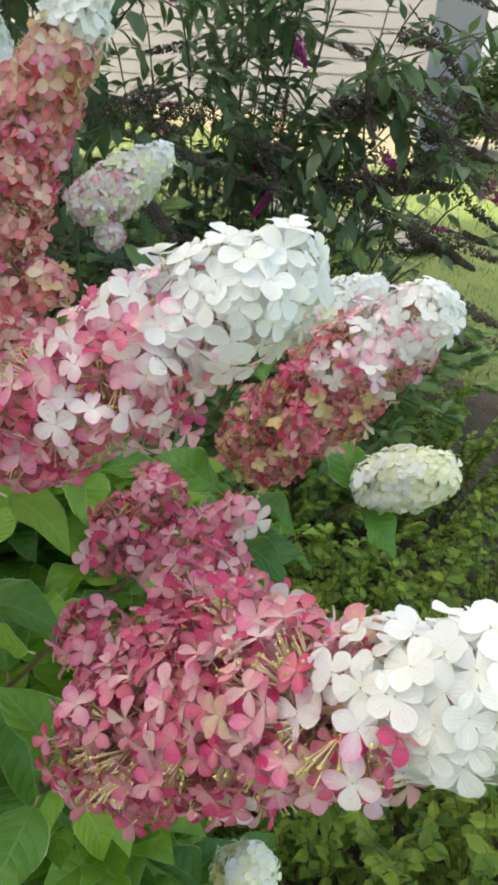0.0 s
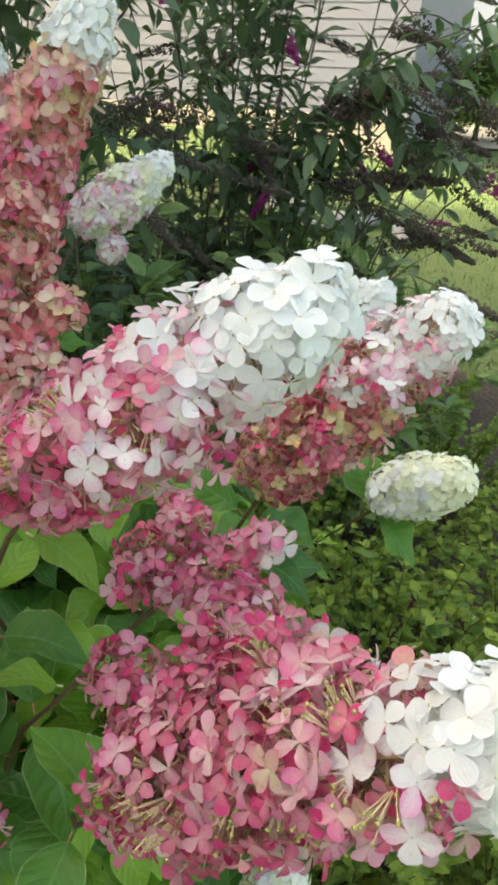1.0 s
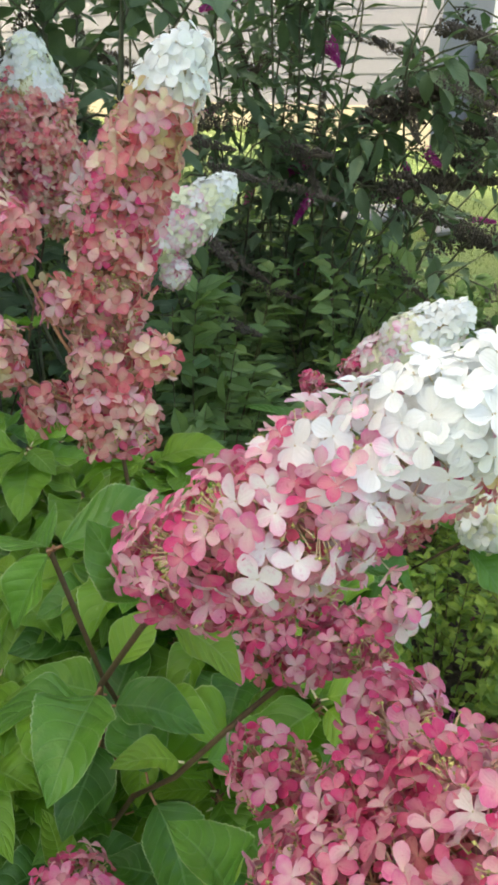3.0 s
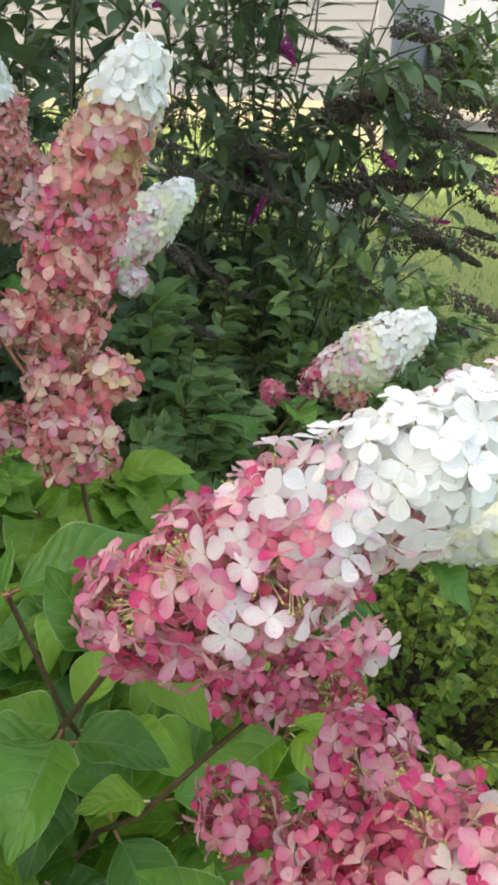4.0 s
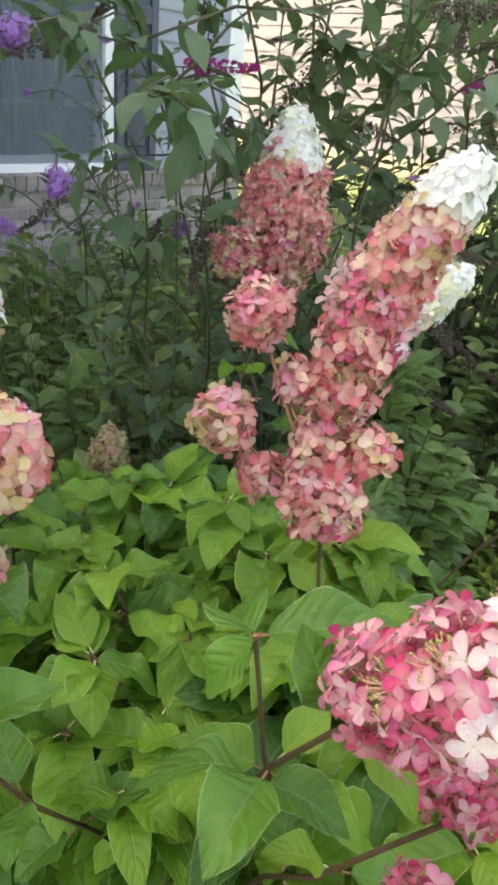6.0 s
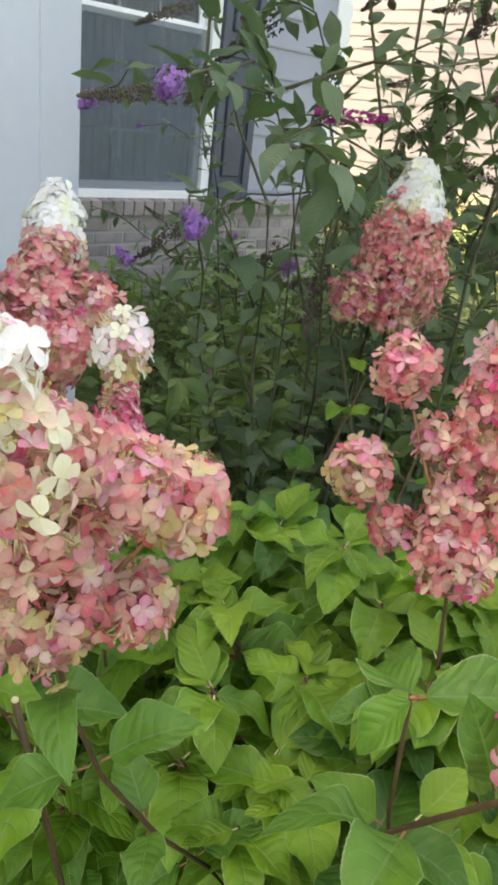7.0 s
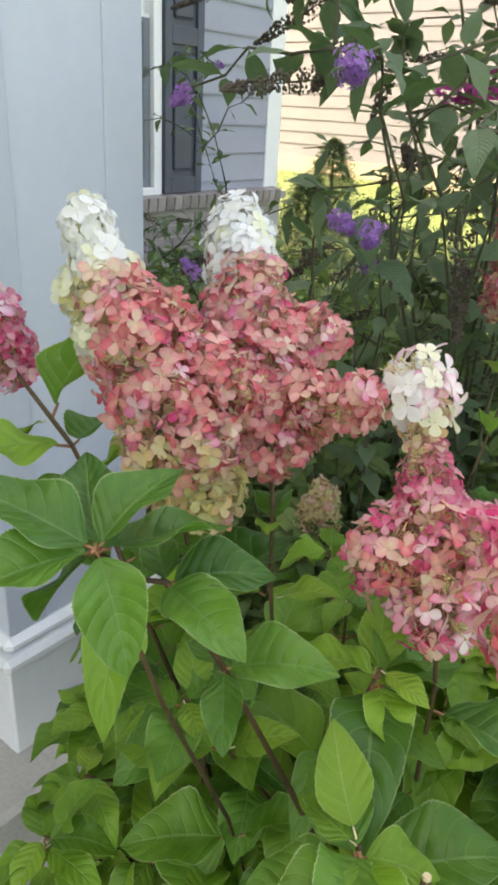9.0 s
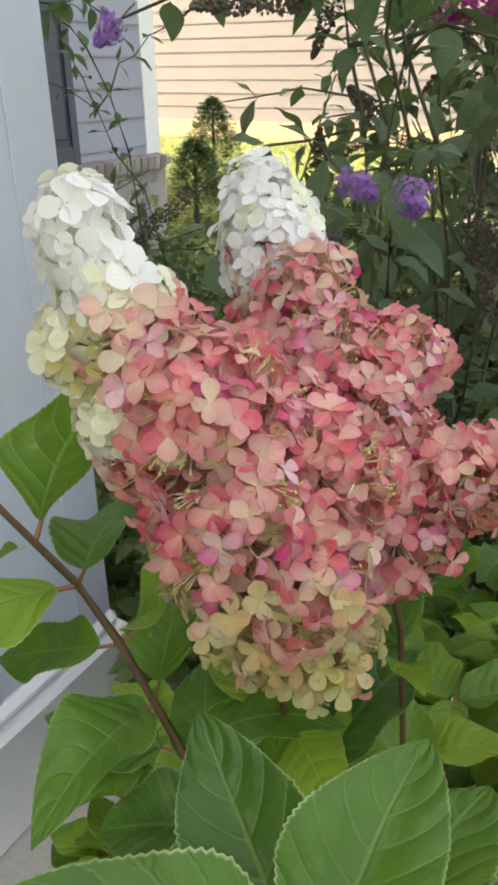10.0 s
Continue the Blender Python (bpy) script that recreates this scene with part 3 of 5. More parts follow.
def floret_mesh(colour, seed, size, wide=0.92, flat=False):
    """Four broad rounded petals round a small bead, on a thin bent stalk, its face to +z. flat: freshly opened, its petals spread."""
    rg = random.Random(seed)
    bm = bmesh.new()
    uv = bm.loops.layers.uv.new("UVMap")
    for k in range(4):
        lift = rg.uniform(-0.10, 0.28) if flat else rg.uniform(-0.22, 0.55)
        turn = Matrix.Rotation(k * math.pi / 2 + rg.uniform(-0.16, 0.16), 4, "Z") @ Matrix.Rotation(lift, 4, "X")
        ln, wd = size * rg.uniform(0.88, 1.12), size * wide * rg.uniform(0.86, 1.08)
        cup, hollow, ruffle = (rg.uniform(0.0, 0.55), 0.24, rg.uniform(-0.08, 0.08)) if flat else (rg.uniform(-0.35, 0.8), 0.40, rg.uniform(-0.15, 0.15))
        grid = []
        for v, half in ((0.0, 0.06), (0.22, 0.24), (0.48, 0.44), (0.72, 0.47), (0.91, 0.31), (1.0, 0.09)):
            grid.append([(bm.verts.new(turn @ Vector((u * half * wd, v * ln, (0.0010 if k % 2 else 0.0) + cup * ln * (0.25 * v - v * v * 0.55) + hollow * u * u * half * wd + ruffle * u * v * v * wd))), u, v) for u in (-1, 0, 1)])
        for a, b in zip(grid, grid[1:]):
            for j in range(2):
                quad = (a[j], a[j + 1], b[j + 1], b[j])
                f = bm.faces.new([q[0] for q in quad])
                for loop, q in zip(f.loops, quad):
                    loop[uv].uv = (q[1], q[2])
    bud(bm, (0, 0, size * 0.05), size * 0.085)
    tube(bm, [(0, 0, 0.0), (rg.uniform(-1, 1) * size * 0.06, rg.uniform(-1, 1) * size * 0.06, -size * 0.6)], size * 0.035, size * 0.045, 3, 1)
    return mesh_from(bm, "floret", [colour, "floret_stalk"], True)


COLOURS = ("white", "blush", "pink", "rose", "dusk", "coral", "peach", "tan", "cream", "lime")
SIZES = {"coral": 0.0102, "white": 0.0120, "blush": 0.0116, "pink": 0.0098, "rose": 0.0086, "dusk": 0.0088, "peach": 0.0104, "tan": 0.0098, "cream": 0.0112, "lime": 0.0092}
FRESH = ("white", "blush", "cream")
FLORETS = {c: [floret_mesh("petal_" + c, 100 + 10 * i + k, SIZES[c], 0.88 if c in FRESH else 0.80 if c in ("rose", "pink", "dusk") else 0.88, c in FRESH) for k in range(7)] for i, c in enumerate(COLOURS)}
SPACING = {"white": 0.0122, "blush": 0.0114, "pink": 0.0100, "rose": 0.0091, "rosecream": 0.0097, "pale": 0.0108, "limepeach": 0.0118, "dusk": 0.0098, "mixed": 0.0102, "peach": 0.0106, "tan": 0.0102, "lime": 0.0098, "cream": 0.0096, "creamblush": 0.0099, "ivory": 0.0112, "fading": 0.0118, "salmon": 0.0102, "reddish": 0.0094, "loose": 0.0165, "limecream": 0.0104, "creampink": 0.0099, "tanpink": 0.0100, "freshlime": 0.0095}
BLENDS = {
    "white": ("white",),
    "blush": ("white",) * 4 + ("blush",) * 6 + ("pink",),
    "pink": ("blush",) * 2 + ("pink",) * 5 + ("rose",) * 3,
    "rose": ("pink",) * 3 + ("rose",) * 7,
    "rosecream": ("pink",) * 4 + ("rose",) * 3 + ("peach",) + ("blush",),
    "limepeach": ("lime",) + ("tan",) + ("peach",) * 5 + ("cream",) * 2 + ("coral",) + ("pink",) * 2,
    "pale": ("peach",) * 4 + ("cream",) * 2 + ("coral",) * 3 + ("pink",) * 2,
    "dusk": ("rose",) * 3 + ("dusk",) * 4 + ("peach",) + ("tan",) * 2,
    "mixed": ("coral",) * 3 + ("rose",) * 2 + ("peach",) * 4 + ("tan",),
    "peach": ("peach",) * 5 + ("tan",) + ("coral",) * 3 + ("pink",),
    "tan": ("tan",) * 5 + ("lime",) * 2 + ("peach",) * 2,
    "lime": ("lime",) * 4 + ("tan",) * 4 + ("peach",),
    "cream": ("cream",) * 3 + ("white",) * 3,
    "creamblush": ("cream",) * 5 + ("white",) * 2 + ("blush",) * 2,
    "fading": ("tan",) * 3 + ("peach",) * 2 + ("cream",) * 2 + ("white",),
    "salmon": ("coral",) * 6 + ("peach",) * 3 + ("rose",) * 2 + ("pink",) * 2,
    "reddish": ("coral",) * 7 + ("peach",) * 2 + ("rose",) + ("pink",),
    "ivory": ("white",) * 7 + ("cream",) * 2,
    "creampink": ("cream",) * 4 + ("blush",) * 5 + ("pink",) * 2,
    "freshlime": ("cream",) * 6 + ("lime",),
    "tanpink": ("tan",) * 2 + ("peach",) * 4 + ("coral",) * 3 + ("pink",) * 2,
    "loose": ("white",) * 3 + ("blush",) * 4 + ("cream",) * 2,
    "limecream": ("cream",) * 6 + ("lime",) + ("peach",) * 2 + ("white",),
}
PALE = ("white", "cream", "creamblush", "ivory", "limecream", "creampink", "freshlime")


def panicle(parent, spine, lobes=(), label="", size=1.0, seed=1, fat=0.80):
    """A flower head round a spine of (x, y, z, radius, blend) from its base to its tip, with side lobes (x, y, z, radius, blend)."""
    rg = random.Random(seed)
    balls = []
    spine = [(*q[:3], q[3] * fat, q[4]) for q in spine]
    lobes = [(*q[:3], q[3] * fat, q[4]) for q in lobes]
    for a, b in zip(spine, spine[1:]):
        pa, pb = Vector(a[:3]), Vector(b[:3])
        steps = max(2, int((pa - pb).length / (0.35 * min(a[3], b[3]))))
        for i in range(steps):
            t = i / steps
            balls.append((pa.lerp(pb, t), a[3] + (b[3] - a[3]) * t, a[4] if rg.random() > t else b[4]))
    end = spine[-1]
    balls.append((Vector(end[:3]), end[3], end[4]))
    axis = len(balls)
    balls += [(Vector(l[:3]), l[3], l[4]) for l in lobes]
    centres, radii = np.array([b[0] for b in balls]), np.array([b[1] for b in balls])
    found, sprays = [], []
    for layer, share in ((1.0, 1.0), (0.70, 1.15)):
        kept = np.zeros((0, 3))
        for _ in range(int(300 / size ** 2 * sum((r / 0.016) ** 2 for r in radii) ** 0.9) + 200):
            k = rg.randrange(len(balls)) if rg.random() < 0.7 else rg.randrange(max(0, axis - 3), len(balls))
            pale = balls[k][2] in PALE
            d = Vector((rg.gauss(0, 1), rg.gauss(0, 1), rg.gauss(0, 1))).normalized()
            lump = noise.noise((balls[k][0] + d * balls[k][1]) * 34 + Vector((seed * 3.7, 0, 0)))
            if layer == 1.0 and lump < -0.30 and not pale and rg.random() < 0.8:
                continue
            reach = rg.uniform(0.90, 1.06) + (0.08 if pale else 0.26) * lump + (rg.uniform(0.06, 0.2) if not pale and rg.random() < 0.05 else 0.0)
            p = balls[k][0] + d * balls[k][1] * layer * reach
            q = np.array(p)
            if (((centres - q) ** 2).sum(1) < (radii * layer * 0.86) ** 2).any():
                continue
            if len(kept) and ((kept - q) ** 2).sum(1).min() < (SPACING[balls[k][2]] * size * (1.0 if layer == 1.0 else share) * (0.85 + 0.3 * rg.random())) ** 2:
                continue
            kept = np.vstack((kept, q))
            if layer == 1.0 and not pale and rg.random() < 0.15:
                sprays.append((p, d, balls[k][0]))
            else:
                found.append((p, d, balls[k][2], layer, balls[k][0]))
    # stalks and buds, one mesh, which carries the florets
    bm = bmesh.new()
    line = [b[0] for b in balls[:axis]]
    tube(bm, line, 0.003, 0.0012, 5, 0)
    for p, d, c, layer, root in found[::2]:
        tube(bm, [root.lerp(p, 0.1), root.lerp(p, 0.62) + Vector((0, 0, -0.003)), p - d * 0.007], 0.0010, 0.0006, 3, 0)
    # fans of fine stalks with buds, in gaps between the florets
    for p, d, root in sprays:
        low = root.lerp(p, 0.45)
        for _ in range(10):
            side = Vector((rg.gauss(0, 1), rg.gauss(0, 1), rg.gauss(0, 1)))
            side -= d * side.dot(d)
            end = p + d * rg.uniform(-0.005, 0.003) + side.normalized() * 0.0085 * rg.random() ** 0.6
            tube(bm, [low, low.lerp(end, 0.55) + d * 0.001, end], 0.00055, 0.0004, 3, 0)
            bud(bm, end, rg.uniform(0.0007, 0.0013))
    head = attach("flower_panicle", mesh_from(bm, "flower_panicle", ["floret_stalk", "bud_green"], True), parent, Matrix.Identity(4), label)
    rest = []
    for number, (p, d, c, layer, root) in enumerate(found):
        spread = 0.18 if c in PALE else 0.42
        n = (d + Vector((rg.gauss(0, spread), rg.gauss(0, spread), rg.gauss(0.15, spread)))).normalized()
        # a head turns pink from its underside
        under = d.z < -0.2 and rg.random() < 0.6
        colour = rg.choice(BLENDS["pink" if under and c == "blush" else "blush" if under and c == "white" and rg.random() < 0.4 else c])
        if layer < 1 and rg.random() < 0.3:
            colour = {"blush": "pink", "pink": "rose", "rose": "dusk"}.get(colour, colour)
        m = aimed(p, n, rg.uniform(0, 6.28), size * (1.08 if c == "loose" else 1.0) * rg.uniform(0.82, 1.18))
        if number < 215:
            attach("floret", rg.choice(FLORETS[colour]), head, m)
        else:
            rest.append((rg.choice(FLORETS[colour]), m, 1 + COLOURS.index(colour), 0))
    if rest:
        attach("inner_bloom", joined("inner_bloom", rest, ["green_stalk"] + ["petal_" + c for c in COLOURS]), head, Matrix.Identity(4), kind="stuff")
    return head


LEAF_COUNT, INNER = collections.Counter(), collections.defaultdict(list)


def leaf_at(parent, p, along, up, size, young=False, rg=random, name="leaf"):
    LEAF_COUNT[parent] += 1
    inner = LEAF_COUNT[parent] > 520
    # shrub_a takes only the darker leaves: shade under its heads put into colour
    me, m = rg.choice(YOUNG_LEAVES if young else INNER_LEAVES if inner else HYDRANGEA_LEAVES[1::2] if parent is shrub_a else HYDRANGEA_LEAVES), frame_pose(p, along, up, size)
    if inner:
        INNER[parent].append((me, m, 2 if young else 0, 3 if young else 1))
        return None
    return attach(name, me, parent, m)


def leafy_stem(parent, points, r0, r1, first=0.35, step=0.075, size=1.0, seed=1, last=1.0, young=False, wood="stem_wood"):
    """A woody stem with opposite pairs of leaves."""
    rg = random.Random(seed)
    part("stem", tube(bmesh.new(), points, r0, r1, 6), wood, parent, smooth=True)
    lengths = [0.0]
    for a, b in zip(points, points[1:]):
        lengths.append(lengths[-1] + (Vector(b) - Vector(a)).length)
    s, turn = first * lengths[-1], rg.uniform(0, 3.14)
    while s < lengths[-1] * last:
        k = max(i for i in range(len(points) - 1) if lengths[i] <= s)
        p = Vector(points[k]).lerp(Vector(points[k + 1]), (s - lengths[k]) / max(1e-6, lengths[k + 1] - lengths[k]))
        d = (Vector(points[k + 1]) - Vector(points[k])).normalized()
        a = d.orthogonal().normalized()
        a.rotate(Matrix.Rotation(turn, 3, d))
        for sign in (1, -1):
            out = (a * sign + d * rg.uniform(0.2, 0.7) + Vector((0, 0, rg.uniform(-0.25, 0.2)))).normalized()
            leaf_at(parent, p + out * 0.012, out, Vector((rg.uniform(-0.25, 0.25), rg.uniform(-0.35, 0.15), 1)), size * rg.uniform(0.7, 1.12), young or (s > lengths[-1] * 0.85 and rg.random() < 0.4), rg)
        s += step * rg.uniform(0.8, 1.25)
        turn += 1.57 + rg.uniform(-0.3, 0.3)
    if last == 1.0:
        for k in range(5):
            a = turn + k * 1.9
            out = Vector((math.cos(a), math.sin(a), rg.uniform(-0.15, 0.35))).normalized()
            leaf_at(parent, Vector(points[-1]) + out * 0.006 - Vector((0, 0, 0.004 * k)), out, Vector((-0.3 * out.x, -0.3 * out.y, 1)), size * rg.uniform(0.55, 0.85), k < 1, rg)


# ---- hydrangeas ----
shrub_a = thing("hydrangea_shrub", (-0.45, 0.62, 0.03), "panicle hydrangea with white-tipped pink flower heads", "hydrangea", "hydrangeas")
shrub_b = thing("hydrangea_shrub", (-0.85, 0.52, 0.03), "panicle hydrangea beside the porch column with fading pink heads", "hydrangea", "hydrangeas")
BASE_A, BASE_B = Vector((-0.45, 0.62, 0.0)), Vector((-0.85, 0.52, 0.0))
P1 = ((-0.145, 0.234, 1.052, 0.038, "rose"), (-0.105, 0.230, 1.088, 0.044, "rose"), (-0.058, 0.226, 1.120, 0.041, "rosecream"), (-0.030, 0.227, 1.138, 0.038, "pink"), (-0.008, 0.229, 1.150, 0.035, "white"), (0.018, 0.232, 1.162, 0.034, "white"))
P1L = ((-0.192, 0.285, 1.055, 0.026, "rose"), (-0.132, 0.300, 1.098, 0.030, "rose"), (-0.100, 0.263, 1.112, 0.030, "rose"), (-0.136, 0.258, 1.086, 0.028, "rose"), (-0.069, 0.251, 1.133, 0.024, "rosecream"))
P2 = ((-0.230, 0.280, 1.183, 0.036, "rose"), (-0.196, 0.285, 1.208, 0.042, "pink"), (-0.168, 0.299, 1.230, 0.039, "blush"), (-0.146, 0.309, 1.244, 0.036, "blush"), (-0.128, 0.318, 1.258, 0.034, "white"), (-0.117, 0.328, 1.268, 0.026, "white"))
P3 = ((-0.195, 0.545, 1.065, 0.046, "dusk"), (-0.150, 0.550, 1.115, 0.046, "dusk"), (-0.115, 0.565, 1.160, 0.042, "blush"), (-0.085, 0.575, 1.190, 0.030, "white"))
P4 = ((-0.125, 0.730, 0.948, 0.036, "ivory"), (-0.098, 0.728, 0.962, 0.042, "cream"), (-0.072, 0.730, 0.974, 0.032, "freshlime"))
P5 = ((-0.198, 0.346, 1.072, 0.016, "rose"), (-0.178, 0.366, 1.080, 0.019, "rose"), (-0.158, 0.382, 1.088, 0.013, "pink"))
P5L = ((-0.219, 0.349, 1.088, 0.018, "rose"), (-0.201, 0.371, 1.101, 0.021, "rose"), (-0.150, 0.388, 1.097, 0.015, "pink"), (-0.224, 0.343, 1.068, 0.014, "rose"), (-0.158, 0.364, 1.072, 0.015, "rose"))
P6 = ((-0.410, 0.485, 1.130, 0.040, "salmon"), (-0.425, 0.500, 1.190, 0.030, "mixed"), (-0.420, 0.520, 1.250, 0.036, "reddish"), (-0.418, 0.535, 1.292, 0.040, "rosecream"), (-0.404, 0.543, 1.324, 0.037, "salmon"), (-0.394, 0.548, 1.345, 0.035, "tanpink"), (-0.388, 0.550, 1.356, 0.033, "white"), (-0.380, 0.553, 1.370, 0.029, "white"), (-0.370, 0.560, 1.390, 0.018, "white"))
P6L = ((-0.488, 0.475, 1.272, 0.030, "salmon"), (-0.494, 0.450, 1.182, 0.030, "tanpink"), (-0.462, 0.470, 1.135, 0.022, "salmon"), (-0.378, 0.500, 1.180, 0.020, "mixed"), (-0.455, 0.495, 1.215, 0.022, "peach"))
P7 = ((-0.612, 0.897, 1.166, 0.038, "creampink"), (-0.592, 0.912, 1.178, 0.048, "creampink"), (-0.569, 0.930, 1.197, 0.044, "creamblush"), (-0.548, 0.944, 1.216, 0.032, "cream"), (-0.533, 0.955, 1.230, 0.020, "cream"))
P7L = ((-0.585, 0.902, 1.125, 0.024, "creampink"),)
P8 = ((-0.826, 0.945, 1.205, 0.066, "salmon"), (-0.832, 0.952, 1.255, 0.080, "reddish"), (-0.838, 0.964, 1.312, 0.066, "reddish"), (-0.840, 0.970, 1.355, 0.048, "ivory"), (-0.840, 0.970, 1.388, 0.030, "ivory"))
P8L = ((-0.862, 0.938, 1.284, 0.040, "reddish"), (-0.828, 0.835, 1.215, 0.040, "dusk"),)
P9 = ((-0.318, 0.880, 1.030, 0.022, "rose"), (-0.288, 0.887, 1.050, 0.036, "creampink"), (-0.255, 0.896, 1.074, 0.046, "creamblush"), (-0.225, 0.904, 1.095, 0.036, "white"), (-0.205, 0.910, 1.110, 0.020, "white"))
P9L = ((-0.275, 0.885, 1.018, 0.022, "peach"), (-0.372, 0.870, 1.010, 0.018, "rose"))
P10 = ((-0.477, 0.146, 1.176, 0.036, "tanpink"), (-0.478, 0.144, 1.208, 0.046, "tanpink"), (-0.470, 0.134, 1.240, 0.044, "peach"), (-0.460, 0.122, 1.268, 0.048, "peach"), (-0.450, 0.113, 1.294, 0.044, "limepeach"), (-0.449, 0.107, 1.312, 0.036, "limepeach"), (-0.449, 0.104, 1.324, 0.032, "loose"), (-0.447, 0.101, 1.340, 0.026, "loose"))
P10L = ((-0.444, 0.210, 1.246, 0.032, "tanpink"), (-0.450, 0.186, 1.186, 0.027, "tanpink"), (-0.440, 0.165, 1.272, 0.028, "peach"), (-0.530, 0.138, 1.248, 0.036, "salmon"), (-0.505, 0.150, 1.275, 0.028, "salmon"))
P11 = ((-0.838, 0.232, 1.170, 0.036, "lime"), (-0.846, 0.231, 1.198, 0.042, "tan"), (-0.852, 0.232, 1.226, 0.050, "reddish"), (-0.868, 0.230, 1.262, 0.048, "reddish"), (-0.890, 0.226, 1.294, 0.034, "pale"), (-0.904, 0.222, 1.314, 0.027, "limecream"), (-0.912, 0.220, 1.330, 0.021, "ivory"), (-0.916, 0.220, 1.347, 0.020, "ivory"))
P11L = ((-0.916, 0.212, 1.298, 0.020, "limecream"), (-0.900, 0.212, 1.272, 0.020, "limecream"), (-0.812, 0.245, 1.158, 0.030, "lime"), (-0.826, 0.258, 1.236, 0.040, "reddish"), (-0.822, 0.236, 1.200, 0.034, "tanpink"))
P12 = ((-0.812, 0.312, 1.188, 0.046, "reddish"), (-0.856, 0.352, 1.222, 0.054, "reddish"), (-0.892, 0.380, 1.258, 0.047, "reddish"), (-0.918, 0.400, 1.280, 0.039, "peach"), (-0.926, 0.406, 1.290, 0.039, "ivory"), (-0.938, 0.416, 1.308, 0.038, "ivory"), (-0.948, 0.422, 1.328, 0.028, "white"))
P12L = ((-0.738, 0.316, 1.236, 0.022, "reddish"), (-0.775, 0.318, 1.222, 0.028, "reddish"), (-0.838, 0.405, 1.245, 0.030, "reddish"))
P13 = ((-0.640, 0.297, 1.116, 0.038, "rosecream"), (-0.656, 0.312, 1.148, 0.040, "salmon"), (-0.674, 0.328, 1.183, 0.026, "rose"), (-0.690, 0.340, 1.204, 0.015, "mixed"), (-0.700, 0.348, 1.220, 0.017, "fading"), (-0.703, 0.347, 1.236, 0.032, "loose"), (-0.709, 0.351, 1.252, 0.026, "loose"))
P13L = ((-0.682, 0.294, 1.138, 0.036, "salmon"), (-0.635, 0.327, 1.158, 0.030, "rosecream"))
P15 = ((-0.309, 0.243, 0.925, 0.030, "rose"), (-0.283, 0.228, 0.940, 0.026, "rose"))
P16 = ((-0.145, 0.440, 0.645, 0.034, "freshlime"), (-0.130, 0.430, 0.675, 0.028, "cream"))
P18 = ((-1.040, 0.222, 1.215, 0.030, "rose"), (-1.046, 0.220, 1.250, 0.026, "pink"))
P19 = ((-1.060, 0.800, 0.800, 0.042, "tan"), (-1.055, 0.800, 0.840, 0.032, "tan"))
HEADS = (
    (shrub_a, P1, P1L, "deep pink flower head with a broad white tip", 0.9),
    (shrub_a, P2, (), "pink flower head shading through blush to a white tip", 0.9),
    (shrub_a, P3, (), "dusky rose flower head with a white end", 0.88),
    (shrub_a, P4, (), "fresh cream-white flower head", 0.95),
    (shrub_a, P5, P5L, "small open deep pink flower head", 0.95),
    (shrub_a, P6, P6L, "tall pink and tan flower head with a white tip", 0.98),
    (shrub_a, P7, P7L, "cream flower head flushed pink at its base", 0.85),
    (shrub_b, P8, P8L, "rose-red flower head with an ivory top", 0.95),
    (shrub_a, P9, P9L, "white flower head with a pink base", 0.9),
    (shrub_a, P10, P10L, "peach and pink flower head with a loose white top", 0.86),
    (shrub_b, P11, P11L, "red and tan flower head with an ivory tip", 0.92),
    (shrub_b, P12, P12L, "red flower head with a dense white tip", 0.92),
    (shrub_b, P13, P13L, "narrow red flower head with an open blush tip", 0.92),
    (shrub_a, P15, (), "small deep pink flower head", 1),
    (shrub_a, P16, (), "pale cream flower head low down", 0.8),
    (shrub_b, P18, (), "small pink flower head", 1),
    (shrub_b, P19, (), "faded tan flower head", 0.85),
)
for k, (shrub, spine, lobes, label, size) in enumerate(HEADS):
    panicle(shrub, spine, lobes, label, size, seed=20 + k)
    if spine is P10:
        # one floret stands clear of the head on a long stalk
        attach("floret", FLORETS["white"][2], shrub, aimed(Vector((-0.444, 0.089, 1.371)), Vector((0.25, -0.1, 1.0)), 0.6, 0.95))
        part("stalk", tube(bmesh.new(), [(-0.446, 0.099, 1.338), (-0.442, 0.091, 1.356), (-0.444, 0.089, 1.370)], 0.0011, 0.0008, 5), "floret_stalk", shrub, smooth=True)
    base = (BASE_A if shrub is shrub_a else BASE_B) + Vector((random.uniform(-0.1, 0.1), random.uniform(-0.08, 0.08), 0))
    foot = Vector(spine[0][:3])
    lead = (foot - Vector(spine[1][:3])).normalized()
    pts = sweep(base, base + Vector((0, 0, 0.55 * foot.z)), foot + lead * 0.22 + Vector((0, 0, -0.10)), foot + (foot - lead - foot) * 0.02, 12, random.Random(k))
    if spine is P18:
        pts = [Vector(q) for q in ((-0.86, 0.42, 0.02), (-0.83, 0.36, 0.50), (-0.835, 0.27, 0.86), (-0.862, 0.210, 1.060), (-0.907, 0.206, 1.145), (-0.935, 0.210, 1.168), (-0.994, 0.214, 1.198), (-1.040, 0.222, 1.212))]
    dense = spine in (P18, P11)
    leafy_stem(shrub, pts, 0.0034, 0.0017, 0.5, 0.04 if spine is P18 else 0.05 if dense else 0.08, 0.95 if dense else 0.75, 300 + k, 0.95)
    for l in lobes:
        part("side_stalk", tube(bmesh.new(), [foot, foot.lerp(Vector(l[:3]), 0.5) + Vector((0, 0, -0.01)), Vector(l[:3])], 0.0022, 0.0014, 5), "red_stalk", shrub, smooth=True)

